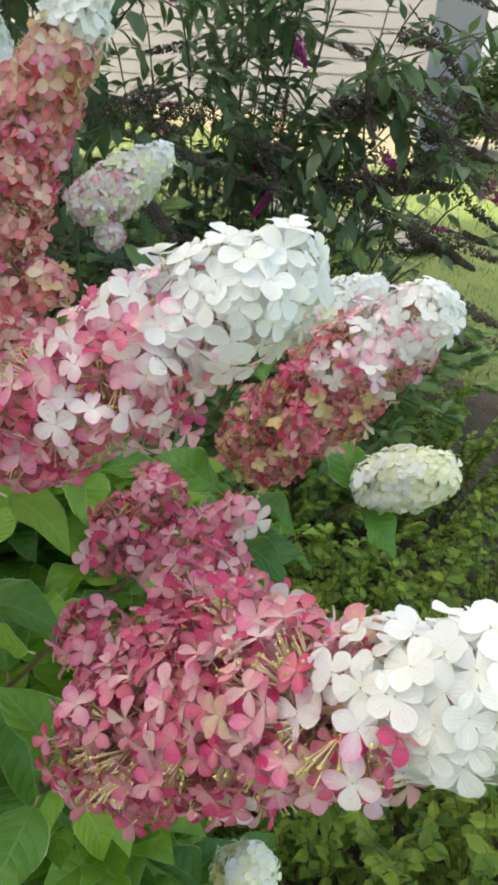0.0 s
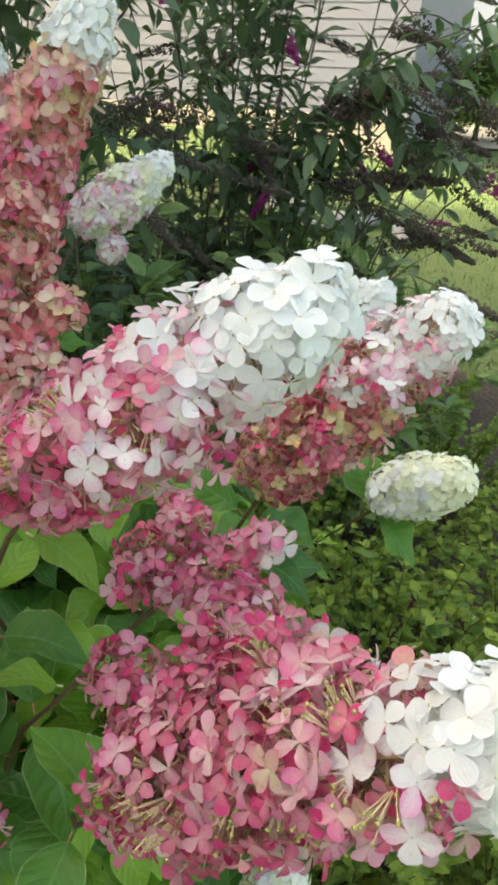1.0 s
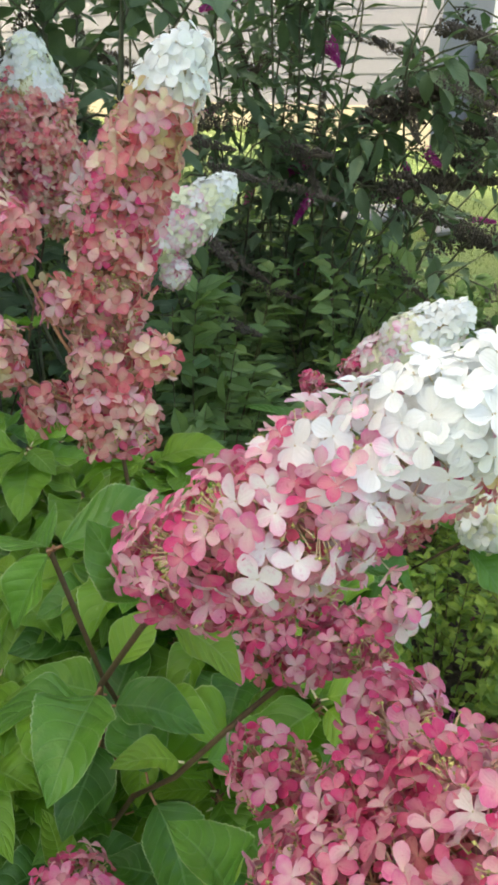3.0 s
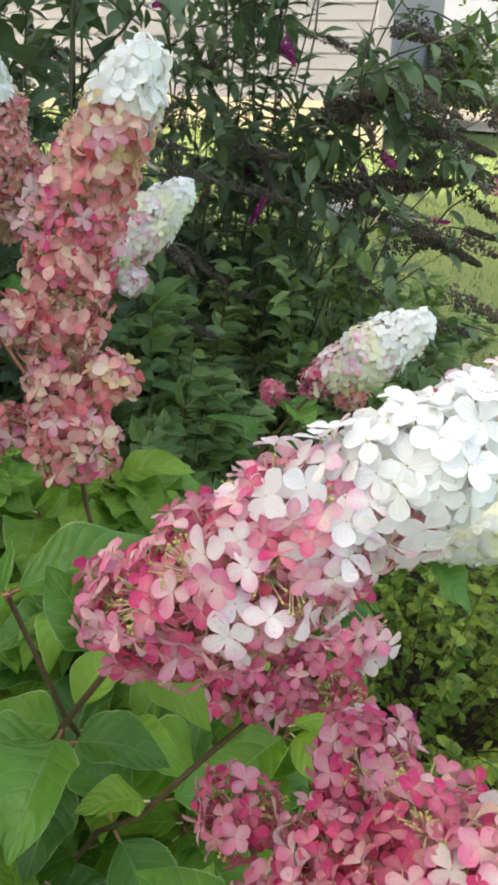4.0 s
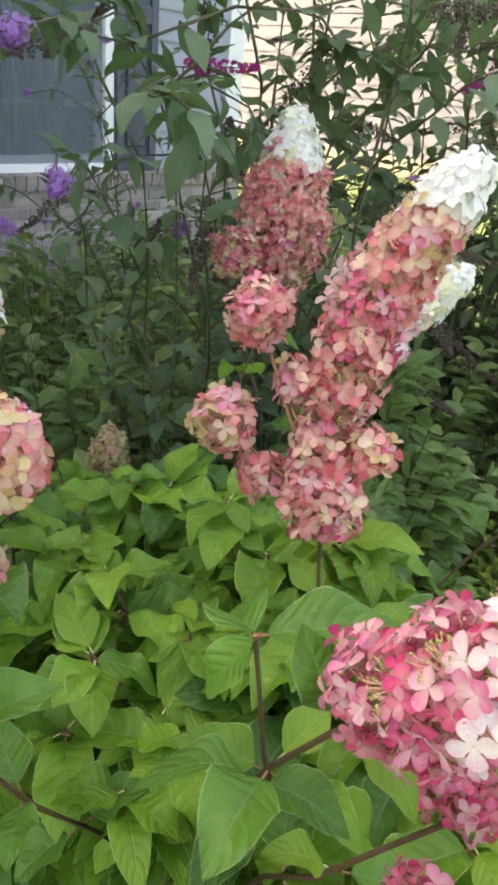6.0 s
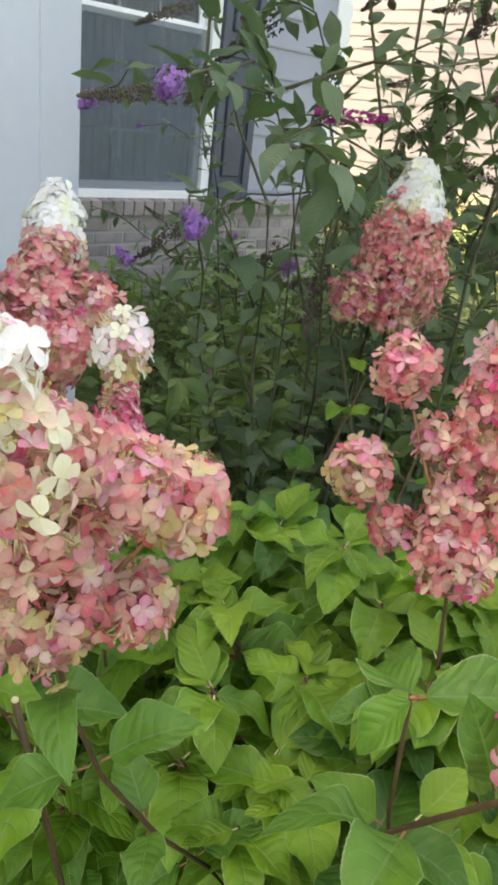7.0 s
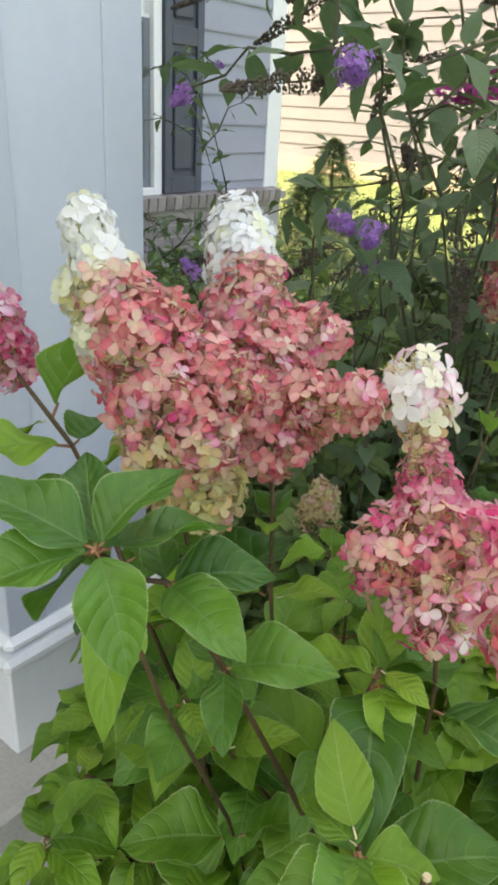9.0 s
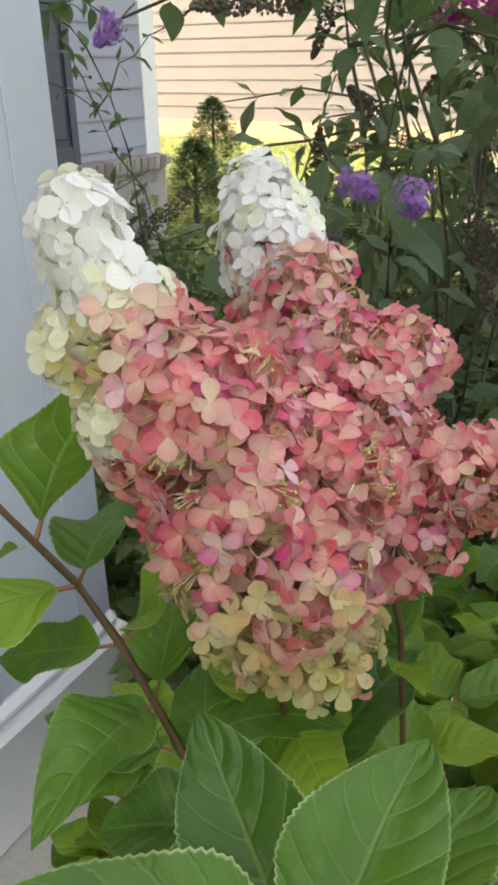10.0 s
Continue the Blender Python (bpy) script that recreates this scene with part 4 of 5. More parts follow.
# leafy shoots that fill the shrubs below the flowers
rs = random.Random(77)
shoots = 0
while shoots < 204:
    x, y = rs.uniform(-1.02, -0.20), rs.uniform(0.14, 0.78)
    top = 0.93 + 0.10 * rs.random() + 0.06 * ease(0.5, 0.1, y) - 0.10 * ease(0.45, 0.8, y)
    if shoots >= 184:
        x, y, top = rs.uniform(-0.66, -0.36), rs.uniform(0.24, 0.52), rs.uniform(0.86, 1.0)
    elif shoots >= 164:
        x, y, top = rs.uniform(-0.95, -0.50), rs.uniform(0.30, 0.66), rs.uniform(0.86, 1.02)
    elif shoots >= 152:
        x, y, top = rs.uniform(-1.12, -0.93), rs.uniform(0.24, 0.42), rs.uniform(0.50, 0.68)
    elif shoots >= 140:
        x, y, top = rs.uniform(-0.58, -0.33), rs.uniform(0.42, 0.60), rs.uniform(0.95, 1.05)
    elif shoots >= 92:
        x, y, top = rs.uniform(-0.95, -0.22), rs.uniform(0.24, 0.75), rs.uniform(0.68, 0.93)
        y = y if x < -0.6 else max(y, 0.36)
    elif shoots >= 66:
        x, y, top = rs.uniform(-0.98, -0.66), rs.uniform(0.14, 0.50), rs.uniform(0.55, 0.9)
    elif shoots >= 58:
        x, y, top = rs.uniform(-1.10, -0.90), rs.uniform(0.30, 0.5), rs.uniform(1.0, 1.14)
    if (shoots < 58 or shoots >= 164) and x < -0.80:
        top -= 0.22
    if 58 <= shoots < 66:
        top -= 0.30
    if shoots < 58 and x > -0.60:
        y, top = 0.34 + (y - 0.10) * 0.68, top - 0.07
    near_a = (Vector((x, y, 0)) - BASE_A).length < (Vector((x, y, 0)) - BASE_B).length
    shrub, base = (shrub_a, BASE_A) if near_a else (shrub_b, BASE_B)
    root = base + Vector((rs.uniform(-0.12, 0.12), rs.uniform(-0.1, 0.1), 0))
    # paler young leaves on later shoots put the stronger light there into colour
    leafy_stem(shrub, bend(root, (x, y, top), 0.18, 7, rs), 0.0036, 0.0016, 0.42, 0.066, 0.66 if 152 <= shoots < 164 else 0.98, 500 + shoots, young=shoots >= 164 and shoots % 3 != 0)
    shoots += 1


WHORL_LEAVES = [mesh_from(blade(0.100, 0.050 + 0.003 * k, 64, 6, 0.55 + 0.1 * k, 0.05 + 0.05 * k, 0.060, True, 80 + k, 0.82), "leaf", ["mature_leaf", "red_stalk"], True) for k in range(4)]


def whorl(shrub, centre, leaves, seed):
    """A shoot tip with leaves that end at given points."""
    rg = random.Random(seed)
    for k, (x, y, z) in enumerate(leaves):
        d = Vector((x, y, z)) - Vector(centre)
        attach("leaf", WHORL_LEAVES[(seed + k) % 4], shrub, frame_pose(Vector(centre) + d * 0.08, d, (rg.uniform(-0.2, 0.2), -0.25, 1), d.length / 0.10))


C, C2 = (-0.741, 0.077, 1.218), (-0.737, 0.123, 1.176)
whorl(shrub_b, C, ((-0.744, 0.128, 1.252), (-0.793, 0.112, 1.242), (-0.802, 0.046, 1.248), (-0.772, 0.016, 1.212), (-0.695, 0.063, 1.178), (-0.726, 0.162, 1.205), (-0.790, 0.068, 1.160)), 3)
whorl(shrub_b, C2, ((-0.670, 0.109, 1.177), (-0.702, 0.175, 1.184), (-0.775, 0.150, 1.180)), 6)
whorl(shrub_b, (-0.722, 0.160, 1.098), ((-0.661, 0.186, 1.130), (-0.690, 0.124, 1.078), (-0.770, 0.190, 1.085)), 7)
part("stem", tube(bmesh.new(), [C, Vector(C).lerp(Vector(C2), 0.5) + Vector((0, 0, -0.008)), C2, (-0.722, 0.160, 1.098), (-0.691, 0.223, 0.936), (-0.74, 0.36, 0.70)], 0.0018, 0.0028, 6), "stem_wood", shrub_b, smooth=True)
leafy_stem(shrub_b, bend(BASE_B + Vector((0.05, -0.05, 0)), C, 0.2, 7, rs), 0.003, 0.0015, 0.5, 0.08, 0.85, 901, 0.72)
for end, foot in (((-0.823, 0.256, 0.870), (-0.86, 0.32, 0.45)), ((-0.572, 0.173, 1.024), (-0.60, 0.26, 0.55))):
    # an old pruned cane with a pale cut
    cane = part("stem", tube(bmesh.new(), [foot, Vector(foot).lerp(Vector(end), 0.6) + Vector((0.004, 0, 0)), end], 0.0034, 0.0030, 7), "stem_wood", shrub_b, smooth=True)
    part("cut_end", tube(bmesh.new(), [end, Vector(end) + Vector((0, 0, 0.002))], 0.0031, 0.0026, 7), "green_stalk", cane, "pale pruned end")
whorl(shrub_a, (-0.318, 0.287, 1.159), ((-0.262, 0.335, 1.175), (-0.335, 0.262, 1.12), (-0.375, 0.315, 1.135)), 5)
leafy_stem(shrub_a, bend(BASE_A, (-0.322, 0.29, 1.155), 0.15, 7, rs), 0.003, 0.0015, 0.55, 0.08, 0.8, 902, 0.9)
for shrub in (shrub_a, shrub_b):
    if INNER[shrub]:
        attach("foliage", joined("foliage", INNER[shrub], ["hydrangea_leaf", "red_stalk", "young_leaf", "green_stalk"]), shrub, Matrix.Identity(4), kind="stuff")


# ---- butterfly bushes ----
BROAD_LEAVES = [mesh_from(blade(0.094 + 0.012 * (k % 3), 0.052 + 0.006 * (k % 2), 10, 4, 0.3, 0.10 + 0.12 * (k % 4), 0.04, False, 160 + k, 1.0, 0.05), "bush_leaf", ["bush_leaf", "bush_wood"], True) for k in range(6)]


def spike_mesh(name, mat, length, width, n, seed, loose=0.0, seedpod=0.0024):
    """A tapering flower spike along +y, made of many tiny four-petalled flowers."""
    rg = random.Random(seed)
    bm = bmesh.new()
    bm.loops.layers.uv.new("UVMap")
    tube(bm, [(0, -0.03, 0), (0, length, 0)], 0.0016, 0.0008, 4, 1)
    for _ in range(n):
        v = rg.random() ** 0.8
        r = width * 0.5 * (1 - v) ** 0.6 * (rg.random() ** 0.45 * (1.0 + loose) if mat == "spent_brown" else rg.uniform(0.75 - loose, 1.1 + loose)) + 0.001
        a = rg.uniform(0, 6.28)
        d = Vector((math.cos(a), rg.uniform(-0.1, 0.5), math.sin(a))).normalized()
        m = aimed(Vector((0, v * length, 0)) + d * r, d, rg.uniform(0, 6.28), rg.uniform(0.7, 1.2))
        s = 0.0036
        if mat == "spent_brown":
            bud(bm, m.translation, seedpod * rg.uniform(0.6, 1.3), 0)
        else:
            for q in range(4):
                t = m @ Matrix.Rotation(q * math.pi / 2, 4, "Z")
                vs = [bm.verts.new(t @ Vector(c)) for c in ((0, 0, 0), (s * 0.6, s * 0.7, 0.001), (0, s * 1.3, 0.0016), (-s * 0.6, s * 0.7, 0.001))]
                bm.faces.new(vs)
    return mesh_from(bm, name, [mat, "bush_wood"], False)


SPIKES = {
    "violet": [spike_mesh("flower_spike", "petal_violet", 0.046 + 0.014 * k, 0.034, 150, k, 0.35) for k in range(3)],
    "magenta": [spike_mesh("flower_spike", "petal_magenta", 0.08 + 0.02 * k, 0.026, 150, 10 + k, 0.2) for k in range(3)],
    "spent": [spike_mesh("spent_spike", "spent_brown", 0.13 + 0.04 * k, 0.030, 300, 20 + k, 0.3, 0.0027) for k in range(3)],
}


PLUMES = [spike_mesh("spent_spike", "spent_brown", 0.20, 0.040, 900, 40 + k, 0.15, 0.0036) for k in range(2)]


def butterfly_bush(base, tips, label, spikes, seed, leaf_step=0.05, twigs=2, size=1.0, low=0.25, lean=(0, 0, 0), bloom=1.0, thick=0.004, leaves=BUSH_LEAVES):
    """Arching canes from the base to the tips, each with leaves in pairs and a spike at its end."""
    rg = random.Random(seed)
    bush = thing("butterfly_bush", base, label, "butterfly bush", "butterfly bushes")
    count = 0
    rest = []
    for k, tip in enumerate(tips):
        foot, end = Vector(base) + Vector((rg.uniform(-0.14, 0.14), rg.uniform(-0.14, 0.14), 0)), Vector(tip)
        main = sweep(foot, foot + Vector(((end.x - foot.x) * 0.25 + rg.uniform(-0.08, 0.08), (end.y - foot.y) * 0.25 + rg.uniform(-0.08, 0.08), 0.6 * end.z)), foot.lerp(end, 0.6) + Vector((rg.uniform(-0.1, 0.1), rg.uniform(-0.1, 0.1), 0.5 * end.z)), end, 12, rg, 0.018)
        part("cane", tube(bmesh.new(), main, thick, 0.0016, 6), "bush_wood", bush, smooth=True)
        lines = [main]
        for _ in range(twigs):
            i = rg.randrange(4, 12)
            end = main[i] + Vector((rg.uniform(-0.36, 0.36), rg.uniform(-0.18, 0.30), rg.uniform(-0.12, 0.22)))
            tw = bend(main[i], end, 0.05, 6, rg, 0.01)
            part("twig", tube(bmesh.new(), tw, 0.003, 0.0014, 5), "bush_wood", bush, smooth=True)
            lines.append(tw)
        for n, line in enumerate(lines):
            start = int(len(line) * (low if n == 0 else 0.1))
            for a, b in zip(line[start:], line[start + 1:]):
                steps = max(1, int((b - a).length / leaf_step))
                for s in range(steps):
                    p, d = a.lerp(b, s / steps), (b - a).normalized()
                    turn = rg.uniform(0, 6.28)
                    for sign in (1, -1):
                        side = d.orthogonal().normalized() * sign
                        side.rotate(Matrix.Rotation(turn, 3, d))
                        out = (side + d * 0.6 + Vector((0, 0, rg.uniform(-0.5, 0.1)))).normalized()
                        m = frame_pose(p + out * 0.006, out, Vector((rg.uniform(-0.3, 0.3), rg.uniform(-0.3, 0.3), 1)), size * rg.uniform(0.55, 1.05))
                        count += 1
                        if count <= 290:
                            attach("leaf", rg.choice(leaves), bush, m)
                        else:
                            rest.append((rg.choice(leaves), m, 0, 1))
            kind = rg.choice(spikes)
            if kind:
                d = (line[-1] - line[-2]).normalized()
                shape, at_tip = rg.choice(SPIKES[kind]), frame_pose(line[-1], d + Vector(lean) + Vector((rg.uniform(-0.5, 0.5), rg.uniform(-0.3, 0.3), rg.uniform(-0.4, 0.25))), (0.3, 0.1, 1), bloom * rg.uniform(0.8, 1.2))
                # no spikes reach in among the hydrangea heads
                if line[-1].y > 0.92 or line[-1].x < -0.85:
                    attach("flower_spike" if kind != "spent" else "spent_spike", shape, bush, at_tip, {"violet": "violet flower spike", "magenta": "magenta flower spike", "spent": "brown spent flower spike"}[kind])
    if rest:
        attach("foliage", joined("foliage", rest, ["bush_leaf", "bush_wood"]), bush, Matrix.Identity(4), kind="stuff")
    return bush


rt = random.Random(5)
tips_1 = [(-1.08 + 0.74 * math.cos(a) * r, 2.15 + 0.75 * math.sin(a) * r, z) for a, r, z in ((rt.uniform(0, 6.28), rt.uniform(0.35, 1.0), rt.uniform(0.9, 2.15)) for _ in range(30))]
butterfly_bush((-1.0, 2.15, 0.0), tips_1, "large butterfly bush with magenta and spent brown spikes", ("spent", "spent", "spent", "spent", "spent", "magenta", None, None), 8, 0.062, 5, 0.88, 0.08)
tips_4 = [(-0.30, 1.95, 1.30), (-0.22, 1.85, 1.16), (-0.34, 1.75, 1.05), (-0.16, 2.05, 1.40), (-0.25, 1.70, 0.92), (-0.42, 2.1, 1.55), (-0.50, 1.9, 1.75), (-0.12, 1.8, 0.80), (-0.05, 2.0, 1.28), (-0.02, 1.95, 1.18), (0.0, 1.85, 1.02), (-0.08, 2.1, 1.46), (-0.28, 2.2, 1.62)]
side_bush = butterfly_bush((-0.75, 2.05, 0.0), tips_4, "side canes of a butterfly bush drooping with spent spikes", ("spent",) * 6 + ("magenta",), 18, 0.085, 1, 0.75, 0.25, (1.6, 0.2, -0.6), 1.25)
PLUME_ENDS = (((-0.637, 1.934, 1.233), (-0.351, 2.006, 1.343)), ((-0.396, 1.993, 1.228), (-0.206, 2.013, 1.169)), ((-0.575, 1.936, 1.085), (-0.290, 1.996, 1.104)), ((-0.386, 1.964, 0.995), (-0.196, 1.971, 0.916)), ((-0.254, 1.983, 0.999), (-0.150, 1.988, 0.975)), ((-0.456, 1.971, 1.126), (-0.382, 1.981, 1.094)), ((-0.445, 1.976, 1.150), (-0.350, 1.989, 1.135)), ((-0.484, 1.979, 1.432), (-0.330, 2.004, 1.400)))
for k, (a, b) in enumerate(PLUME_ENDS):
    a, b = Vector(a), Vector(b)
    foot = Vector((-0.75 + 0.03 * k, 2.1, 0.0))
    part("cane", tube(bmesh.new(), sweep(foot, foot + Vector((0.05, 0, 0.7 * a.z)), a - (b - a) * 0.8 + Vector((0, 0, 0.03)), a, 10, random.Random(k), 0.01), 0.005, 0.0018, 5), "bush_wood", side_bush, smooth=True)
    attach("spent_spike", PLUMES[k % 2], side_bush, frame_pose(a, b - a, (0.1, -0.2, 1), (b - a).length / 0.20), "brown spent flower spike")
tips_2 = [(-1.15, 0.95, 1.78), (-0.95, 1.20, 1.95), (-0.80, 1.05, 1.72), (-1.35, 1.15, 1.62), (-1.20, 1.35, 2.0), (-1.12, 0.82, 1.50), (-1.06, 0.70, 1.46), (-1.10, 1.45, 1.75), (-0.75, 1.35, 1.60), (-1.05, 1.42, 1.25), (-1.00, 1.25, 1.50), (-1.16, 1.60, 1.40), (-1.22, 1.32, 1.12), (-1.00, 1.62, 1.62), (-1.32, 1.75, 1.50), (-0.92, 1.50, 1.10)]
butterfly_bush((-1.02, 1.15, 0.0), tips_2, "open butterfly bush with violet spikes and grey-green leaves", ("spent", "spent", "spent", None), 19, 0.085, 4, 0.72, 0.15, bloom=1.0, thick=0.0045, leaves=BROAD_LEAVES)
tips_3 = [(-1.9 + 0.5 * math.cos(a), 1.75 + 0.4 * math.sin(a), z) for a, z in ((rt.uniform(0, 6.28), rt.uniform(0.7, 1.5)) for _ in range(12))]
butterfly_bush((-1.9, 1.8, 0.0), tips_3, "smaller butterfly bush in front of the brick", ("violet", "spent", None, None), 12, 0.06, 3, 0.6, 0.3, bloom=0.6)


violet_bush = butterfly_bush((-1.15, 1.0, 0.0), [(-0.928, 0.562, 1.470), (-0.830, 0.655, 1.418), (-0.987, 0.650, 1.312), (-0.908, 0.604, 1.312)], "slender butterfly bush canes ending in violet flower spikes", ("violet",), 33, 0.07, 1, 0.7, 0.15, (0.3, -0.2, 0.1), 0.85, 0.0034, BROAD_LEAVES)

part("cane", tube(bmesh.new(), sweep((-1.12, 1.02, 0.0), (-1.10, 1.0, 0.9), (-1.08, 0.96, 1.40), (-1.01, 0.90, 1.452), 10, random.Random(3), 0.008), 0.0034, 0.0014, 5), "bush_wood", violet_bush, smooth=True)
attach("flower_spike", SPIKES["magenta"][2], violet_bush, frame_pose((-1.01, 0.90, 1.452), (0.75, 0.5, 0.06), (0, -0.2, 1), 0.95), "magenta flower spike")


# ---- low planting ----
SMALL_LEAF = ((0, 0, 0), (-1, 0.26, 0.82), (0, 0.30, 0), (1, 0.26, 0.82), (-1, 0.62, 0.86), (0, 0.62, 0), (1, 0.62, 0.86), (0, 1, 0))
SMALL_FACES = ((0, 2, 1), (0, 3, 2), (1, 2, 5, 4), (2, 3, 6, 5), (4, 5, 7), (5, 6, 7))


def leaf_cloud(count, place, length, width, seed):
    """Many small pointed leaves, folded at the rib. place gives a point and the way out."""
    rg = random.Random(seed)
    verts, faces, uvs = [], [], []
    for _ in range(count):
        p, out = place(rg)
        m = frame_pose(p, Vector((out.x, out.y, out.z * 0.35)) + Vector((rg.gauss(0, 0.9), rg.gauss(0, 0.9), rg.gauss(0, 0.25))), Vector((rg.gauss(0, 0.35), rg.gauss(-0.15, 0.35), 1)), rg.uniform(0.65, 1.25))
        n = len(verts)
        for u, v, w in SMALL_LEAF:
            verts.append(m @ Vector((u * w * width / 2, v * length, abs(u) * w * width * 0.2 - v * v * length * 0.16)))
        faces += [tuple(n + i for i in f) for f in SMALL_FACES]
        uvs += [SMALL_LEAF[i][:2] for f in SMALL_FACES for i in f]
    me = bpy.data.meshes.new("foliage")
    me.from_pydata(verts, [], faces)
    layer = me.uv_layers.new(name="UVMap")
    layer.data.foreach_set("uv", [c for pair in uvs for c in pair])
    return me


def mound(name, centre, radius, height, count, mat, label, category, seed, length=0.028, width=0.019, flowers=0, group=""):
    ob = thing(name, centre, label, category, group)
    cx, cy, cz = centre
    rg = random.Random(seed)
    sprigs = []
    for k in range(70):
        a, r = rg.uniform(0, 6.28), radius * rg.random() ** 0.5
        h = height * (1 - 0.55 * (r / radius) ** 2) * rg.uniform(0.7, 1.12)
        sprigs.append(bend((cx + 0.3 * r * math.cos(a), cy + 0.3 * r * math.sin(a), cz), (cx + r * math.cos(a), cy + r * math.sin(a), cz + h), 0.08, 6, rg, 0.008))
    bm = bmesh.new()
    for s in sprigs:
        tube(bm, s, 0.0022, 0.0008, 3)
    part("stem", bm, "stem_wood", ob, kind="stuff")

    def place(rg):
        s = rg.choice(sprigs)
        k = min(4, int(5 * rg.random() ** 0.6))
        p = s[k].lerp(s[k + 1], rg.random())
        return p, Vector((p.x - cx, p.y - cy, 0.10)).normalized() + (s[k + 1] - s[k]).normalized() * 0.7
    me = leaf_cloud(count, place, length, width, seed)
    me.materials.append(MATS[mat])
    attach("foliage", me, ob, Matrix.Identity(4), kind="stuff")
    for k in range(flowers):
        s = rg.choice(sprigs)
        attach("flower_tuft", SPIKES["magenta"][k % 3], ob, frame_pose(s[-1], (0.1, 0.05, 1), (1, 0, 0), 0.28), "small magenta flower tuft")
    return ob


spots = [(-0.18, 1.20, 0.42, 0.50, 3), (0.16, 0.82, 0.36, 0.42, 1), (-0.12, 0.70, 0.30, 0.40, 0), (0.10, 1.55, 0.42, 0.46, 5), (-0.42, 1.60, 0.40, 0.55, 1), (-0.22, 2.10, 0.40, 0.48, 4), (0.38, 1.20, 0.36, 0.38, 2), (-0.62, 1.25, 0.36, 0.55, 0)]
for k, (x, y, r, h, fl) in enumerate(spots):
    mound("spirea_shrub", (x, y, 0.03), r, h, 3000, "spirea_leaf", "low spirea shrub with small yellow-green leaves", "spirea", 30 + k, flowers=fl, group="low spirea shrubs")
darks = [(-1.25, 1.75, 0.50, 1.0), (-0.95, 1.55, 0.45, 0.98), (-1.68, 1.20, 0.45, 0.92), (-2.35, 1.60, 0.55, 0.84), (-2.9, 2.4, 0.6, 0.8), (-1.55, 2.35, 0.6, 1.05), (-2.2, 2.7, 0.6, 0.85), (-0.60, 1.95, 0.45, 0.95), (-3.4, 3.3, 0.55, 0.66), (-1.1, 2.7, 0.6, 0.95), (-0.6, 2.9, 0.5, 0.6), (-3.2, 1.5, 0.5, 0.55), (-1.15, 0.98, 0.34, 0.98), (-1.6, 0.98, 0.22, 0.4), (-0.82, 1.25, 0.36, 0.92), (-1.38, 1.35, 0.42, 1.08), (-0.7, 0.98, 0.26, 0.75)]
for k, (x, y, r, h) in enumerate(darks):
    mound("leafy_perennial", (x, y, ground_z(x, y) + 0.02), r, h, 2200, "hazed_leaf", "clump of leafy perennials in shade, their green lightened for haze", "perennial", 60 + k, 0.062, 0.036, 1 if k in (2, 3, 12) else 0, "perennials in the bed")

# stones in and behind the bed


def stone(name, at_, sx, sy, sz, seed, label, group):
    bm = bmesh.new()
    bmesh.ops.create_icosphere(bm, subdivisions=3, radius=1.0)
    for v in bm.verts:
        n = noise.noise(v.co * 1.4 + Vector((seed, 0, 0))) * 0.22 + noise.noise(v.co * 4 + Vector((0, seed, 0))) * 0.06
        v.co *= 1 + n
        v.co = Vector((v.co.x * sx, v.co.y * sy, max(-0.5, min(0.75, v.co.z)) * sz))
    me = mesh_from(bm, name, "rock", True)
    return tagged(attach(name, me, None, pose(*at_, 0, 0, seed * 40)), label, "stone", group)


for k, (x, y, sx, sy, sz) in enumerate(((-1.58, 5.9, 0.36, 0.18, 0.07), (-1.05, 5.8, 0.30, 0.16, 0.07), (-2.2, 6.1, 0.3, 0.18, 0.08), (-2.72, 2.95, 0.16, 0.11, 0.09), (-2.45, 2.98, 0.11, 0.09, 0.08), (-2.12, 2.42, 0.12, 0.09, 0.08), (-2.95, 2.9, 0.12, 0.1, 0.08))):
    stone("edging_stone", (x, y, ground_z(x, y) + 0.05), sx, sy, sz, k + 1.3, "flat pale grey edging stone on the ground", "edging stones")


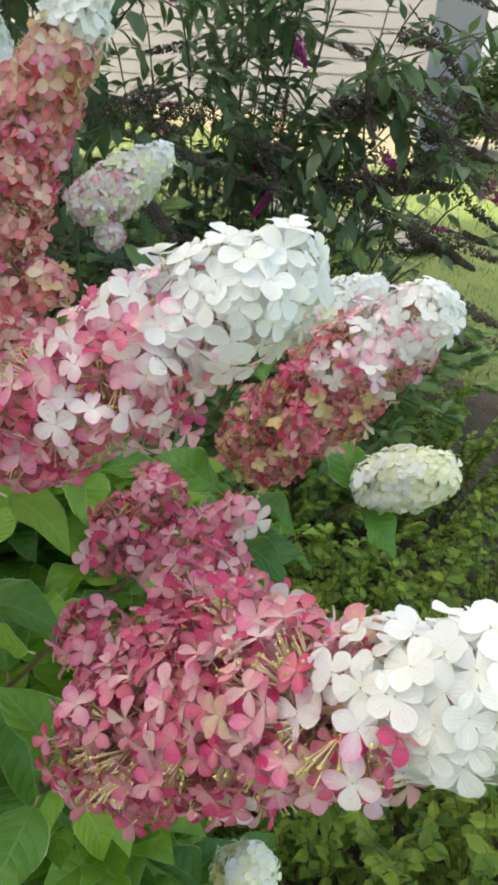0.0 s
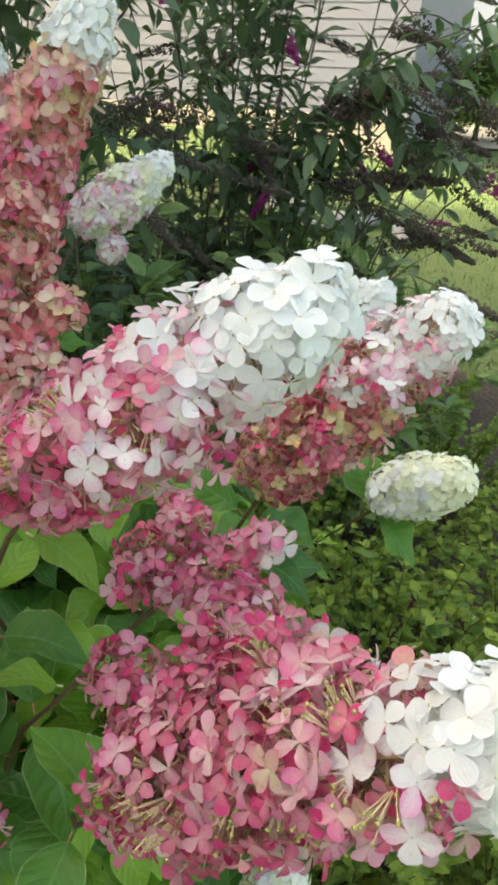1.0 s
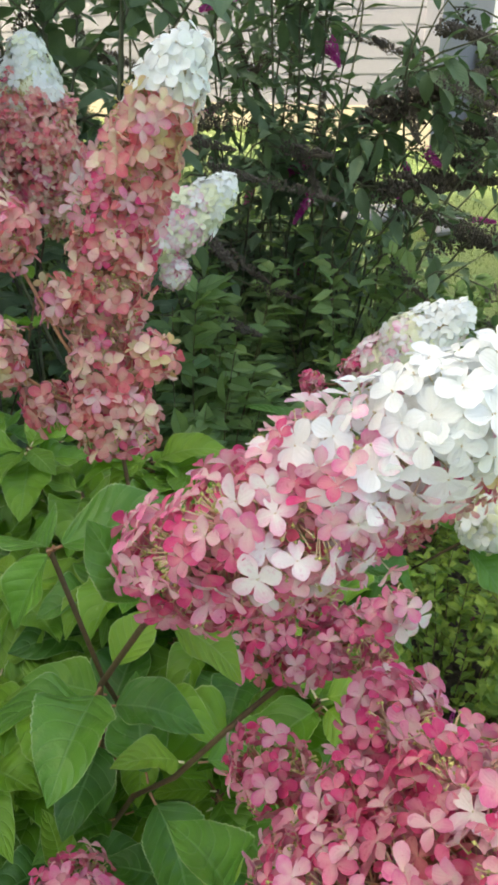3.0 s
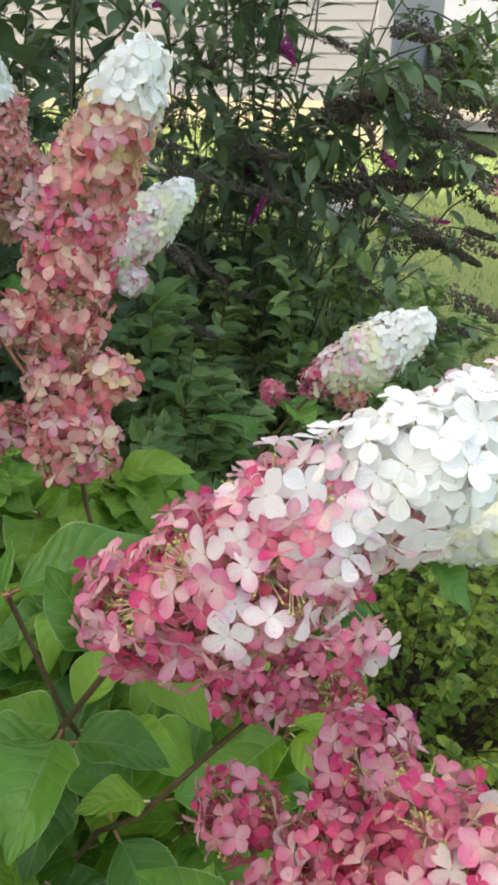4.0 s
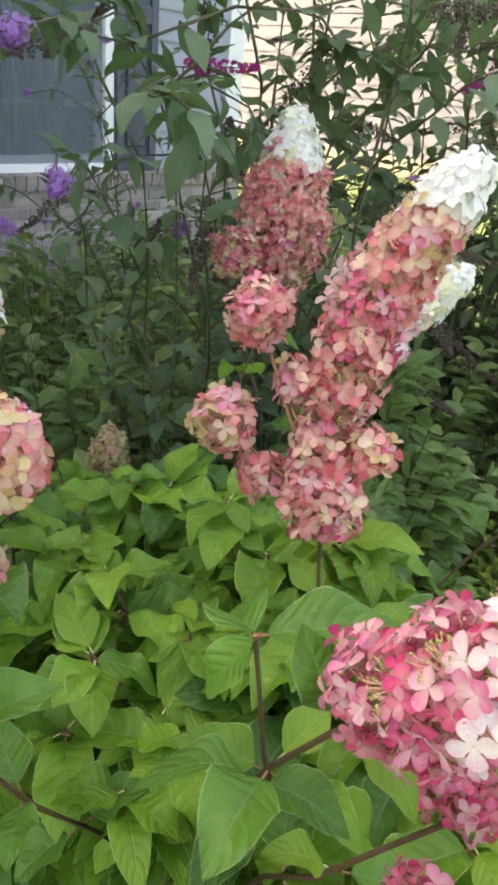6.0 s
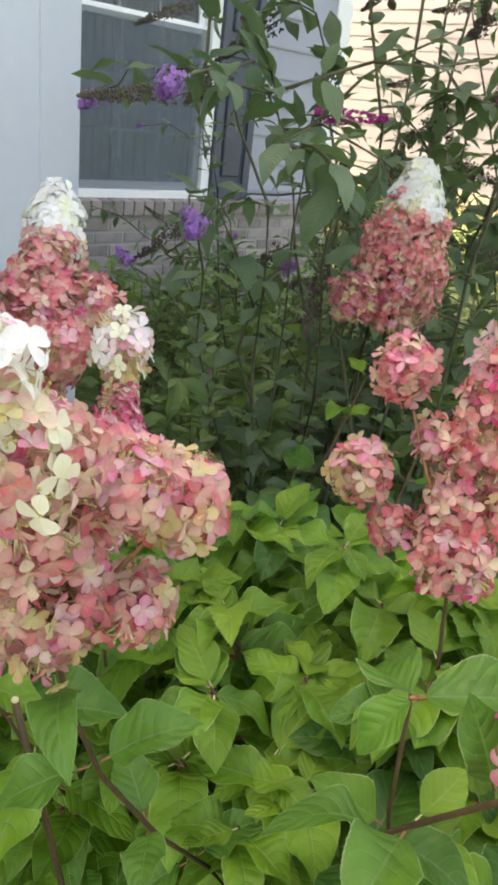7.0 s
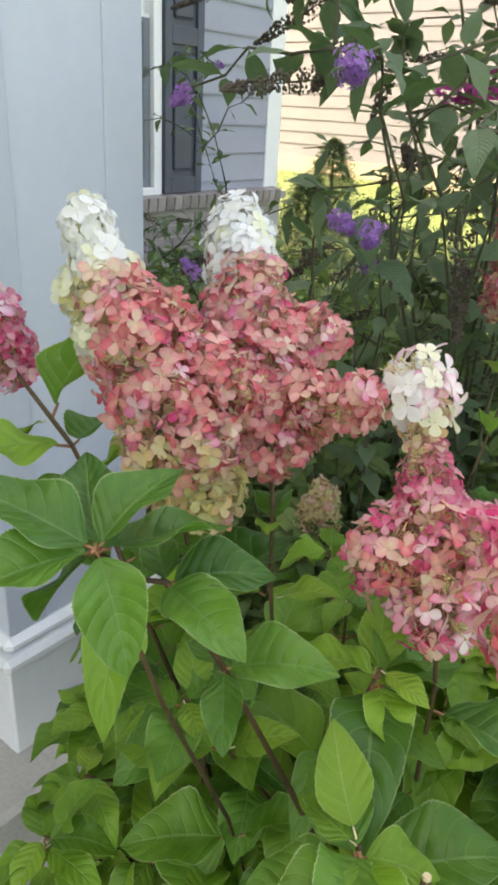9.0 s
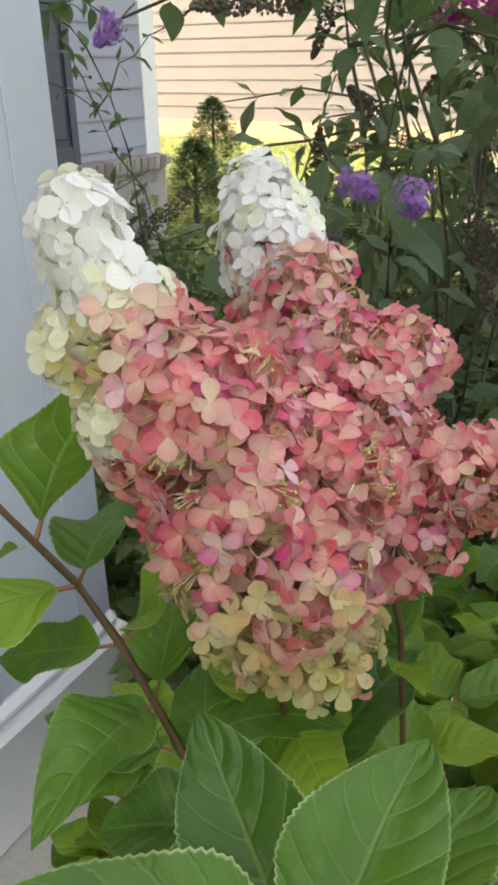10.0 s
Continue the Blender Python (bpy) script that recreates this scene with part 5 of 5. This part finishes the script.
# ---- small evergreen by the house corner, bush and trees beyond the lawn ----
def leafy_tree(name, at_, height, crown_r, crown_z, count, mat, label, category, seed, leaf=0.09, trunk=0.05):
    ob = thing(name, at_, label, category)
    rg = random.Random(seed)
    x0, y0, z0 = at_
    ends = []
    part("trunk", tube(bmesh.new(), [(x0, y0, z0 - 0.05), (x0 + 0.03, y0, z0 + height * 0.4), (x0, y0 + 0.03, z0 + height * 0.8)], trunk, trunk * 0.4, 8), "bush_wood", ob, smooth=True)
    bm = bmesh.new()
    for k in range(46):
        a, e, r = rg.uniform(0, 6.28), rg.uniform(-0.7, 1.3), crown_r * rg.uniform(0.55, 1.0)
        end = Vector((x0 + r * math.cos(a) * math.cos(e), y0 + r * math.sin(a) * math.cos(e), z0 + crown_z + crown_r * 1.05 * math.sin(e) * rg.uniform(0.7, 1)))
        start = Vector((x0, y0, z0 + height * rg.uniform(0.2, 0.7)))
        ln = bend(start, end, 0.05 * crown_r, 6, rg, 0.03 * crown_r)
        tube(bm, ln, trunk * 0.25, trunk * 0.06, 4)
        ends.append(ln)
    part("limb", bm, "bush_wood", ob, kind="stuff")

    def place(rg):
        ln = rg.choice(ends)
        k = rg.choice((2, 3, 3, 4, 4))
        p = ln[k].lerp(ln[k + 1], rg.random()) + Vector((rg.gauss(0, 1), rg.gauss(0, 1), rg.gauss(0, 1))) * 0.10 * crown_r
        return p, (p - Vector((x0, y0, z0 + crown_z))).normalized()
    me = leaf_cloud(count, place, leaf, leaf * 0.5, seed)
    me.materials.append(MATS[mat])
    attach("crown", me, ob, Matrix.Identity(4), kind="stuff")
    return ob


def conifer(at_, height, radius, seed):
    ob = thing("dwarf_conifer", at_, "small dark green conical evergreen near the house corner", "evergreen")
    x0, y0, z0 = at_
    rg = random.Random(seed)
    part("trunk", tube(bmesh.new(), [(x0, y0, z0 - 0.05), (x0, y0, z0 + height)], 0.03, 0.006, 6), "bush_wood", ob, smooth=True)

    def place(rg):
        v, a = rg.random() ** 0.8, rg.uniform(0, 6.28)
        r = radius * (1 - v) ** 0.55 * rg.uniform(0.35, 1.0) * (1 + 0.25 * math.sin(a * 5 + v * 17))
        return Vector((x0 + r * math.cos(a), y0 + r * math.sin(a), z0 + 0.08 + v * (height - 0.1))), Vector((math.cos(a), math.sin(a), 0.5))
    me = leaf_cloud(5000, place, 0.05, 0.012, seed)
    me.materials.append(MATS["needle_green"])
    attach("needles", me, ob, Matrix.Identity(4), kind="stuff")


conifer((-4.28, 5.30, ground_z(-4.28, 5.30)), 0.68, 0.34, 4)
conifer((-4.8, 6.4, ground_z(-4.8, 6.4)), 0.8, 0.34, 6)
for k, (x, y, h, r, s) in enumerate(((-1.42, 12.0, 1.0, 0.75, 7), (0.6, 12.8, 1.1, 0.95, 8), (-0.3, 14.5, 1.5, 1.1, 9), (2.4, 13.0, 1.2, 1.0, 10))):
    leafy_tree("round_shrub", (x, y, ground_z(x, y)), h, r, 0.6 * h, 3500, "sunny_leaf", "rounded green shrub in sun beyond the lawn", "shrub", s, 0.10, 0.05)
bm = sheet(np.linspace(-2.6, 3.6, 20), np.linspace(11.2, 15.0, 12), 0.03, 0.01)
tagged(part("mulch_strip", bm, "tan_base", None, smooth=True), "tan mulch strip beyond the lawn", "mulch", kind="structure")
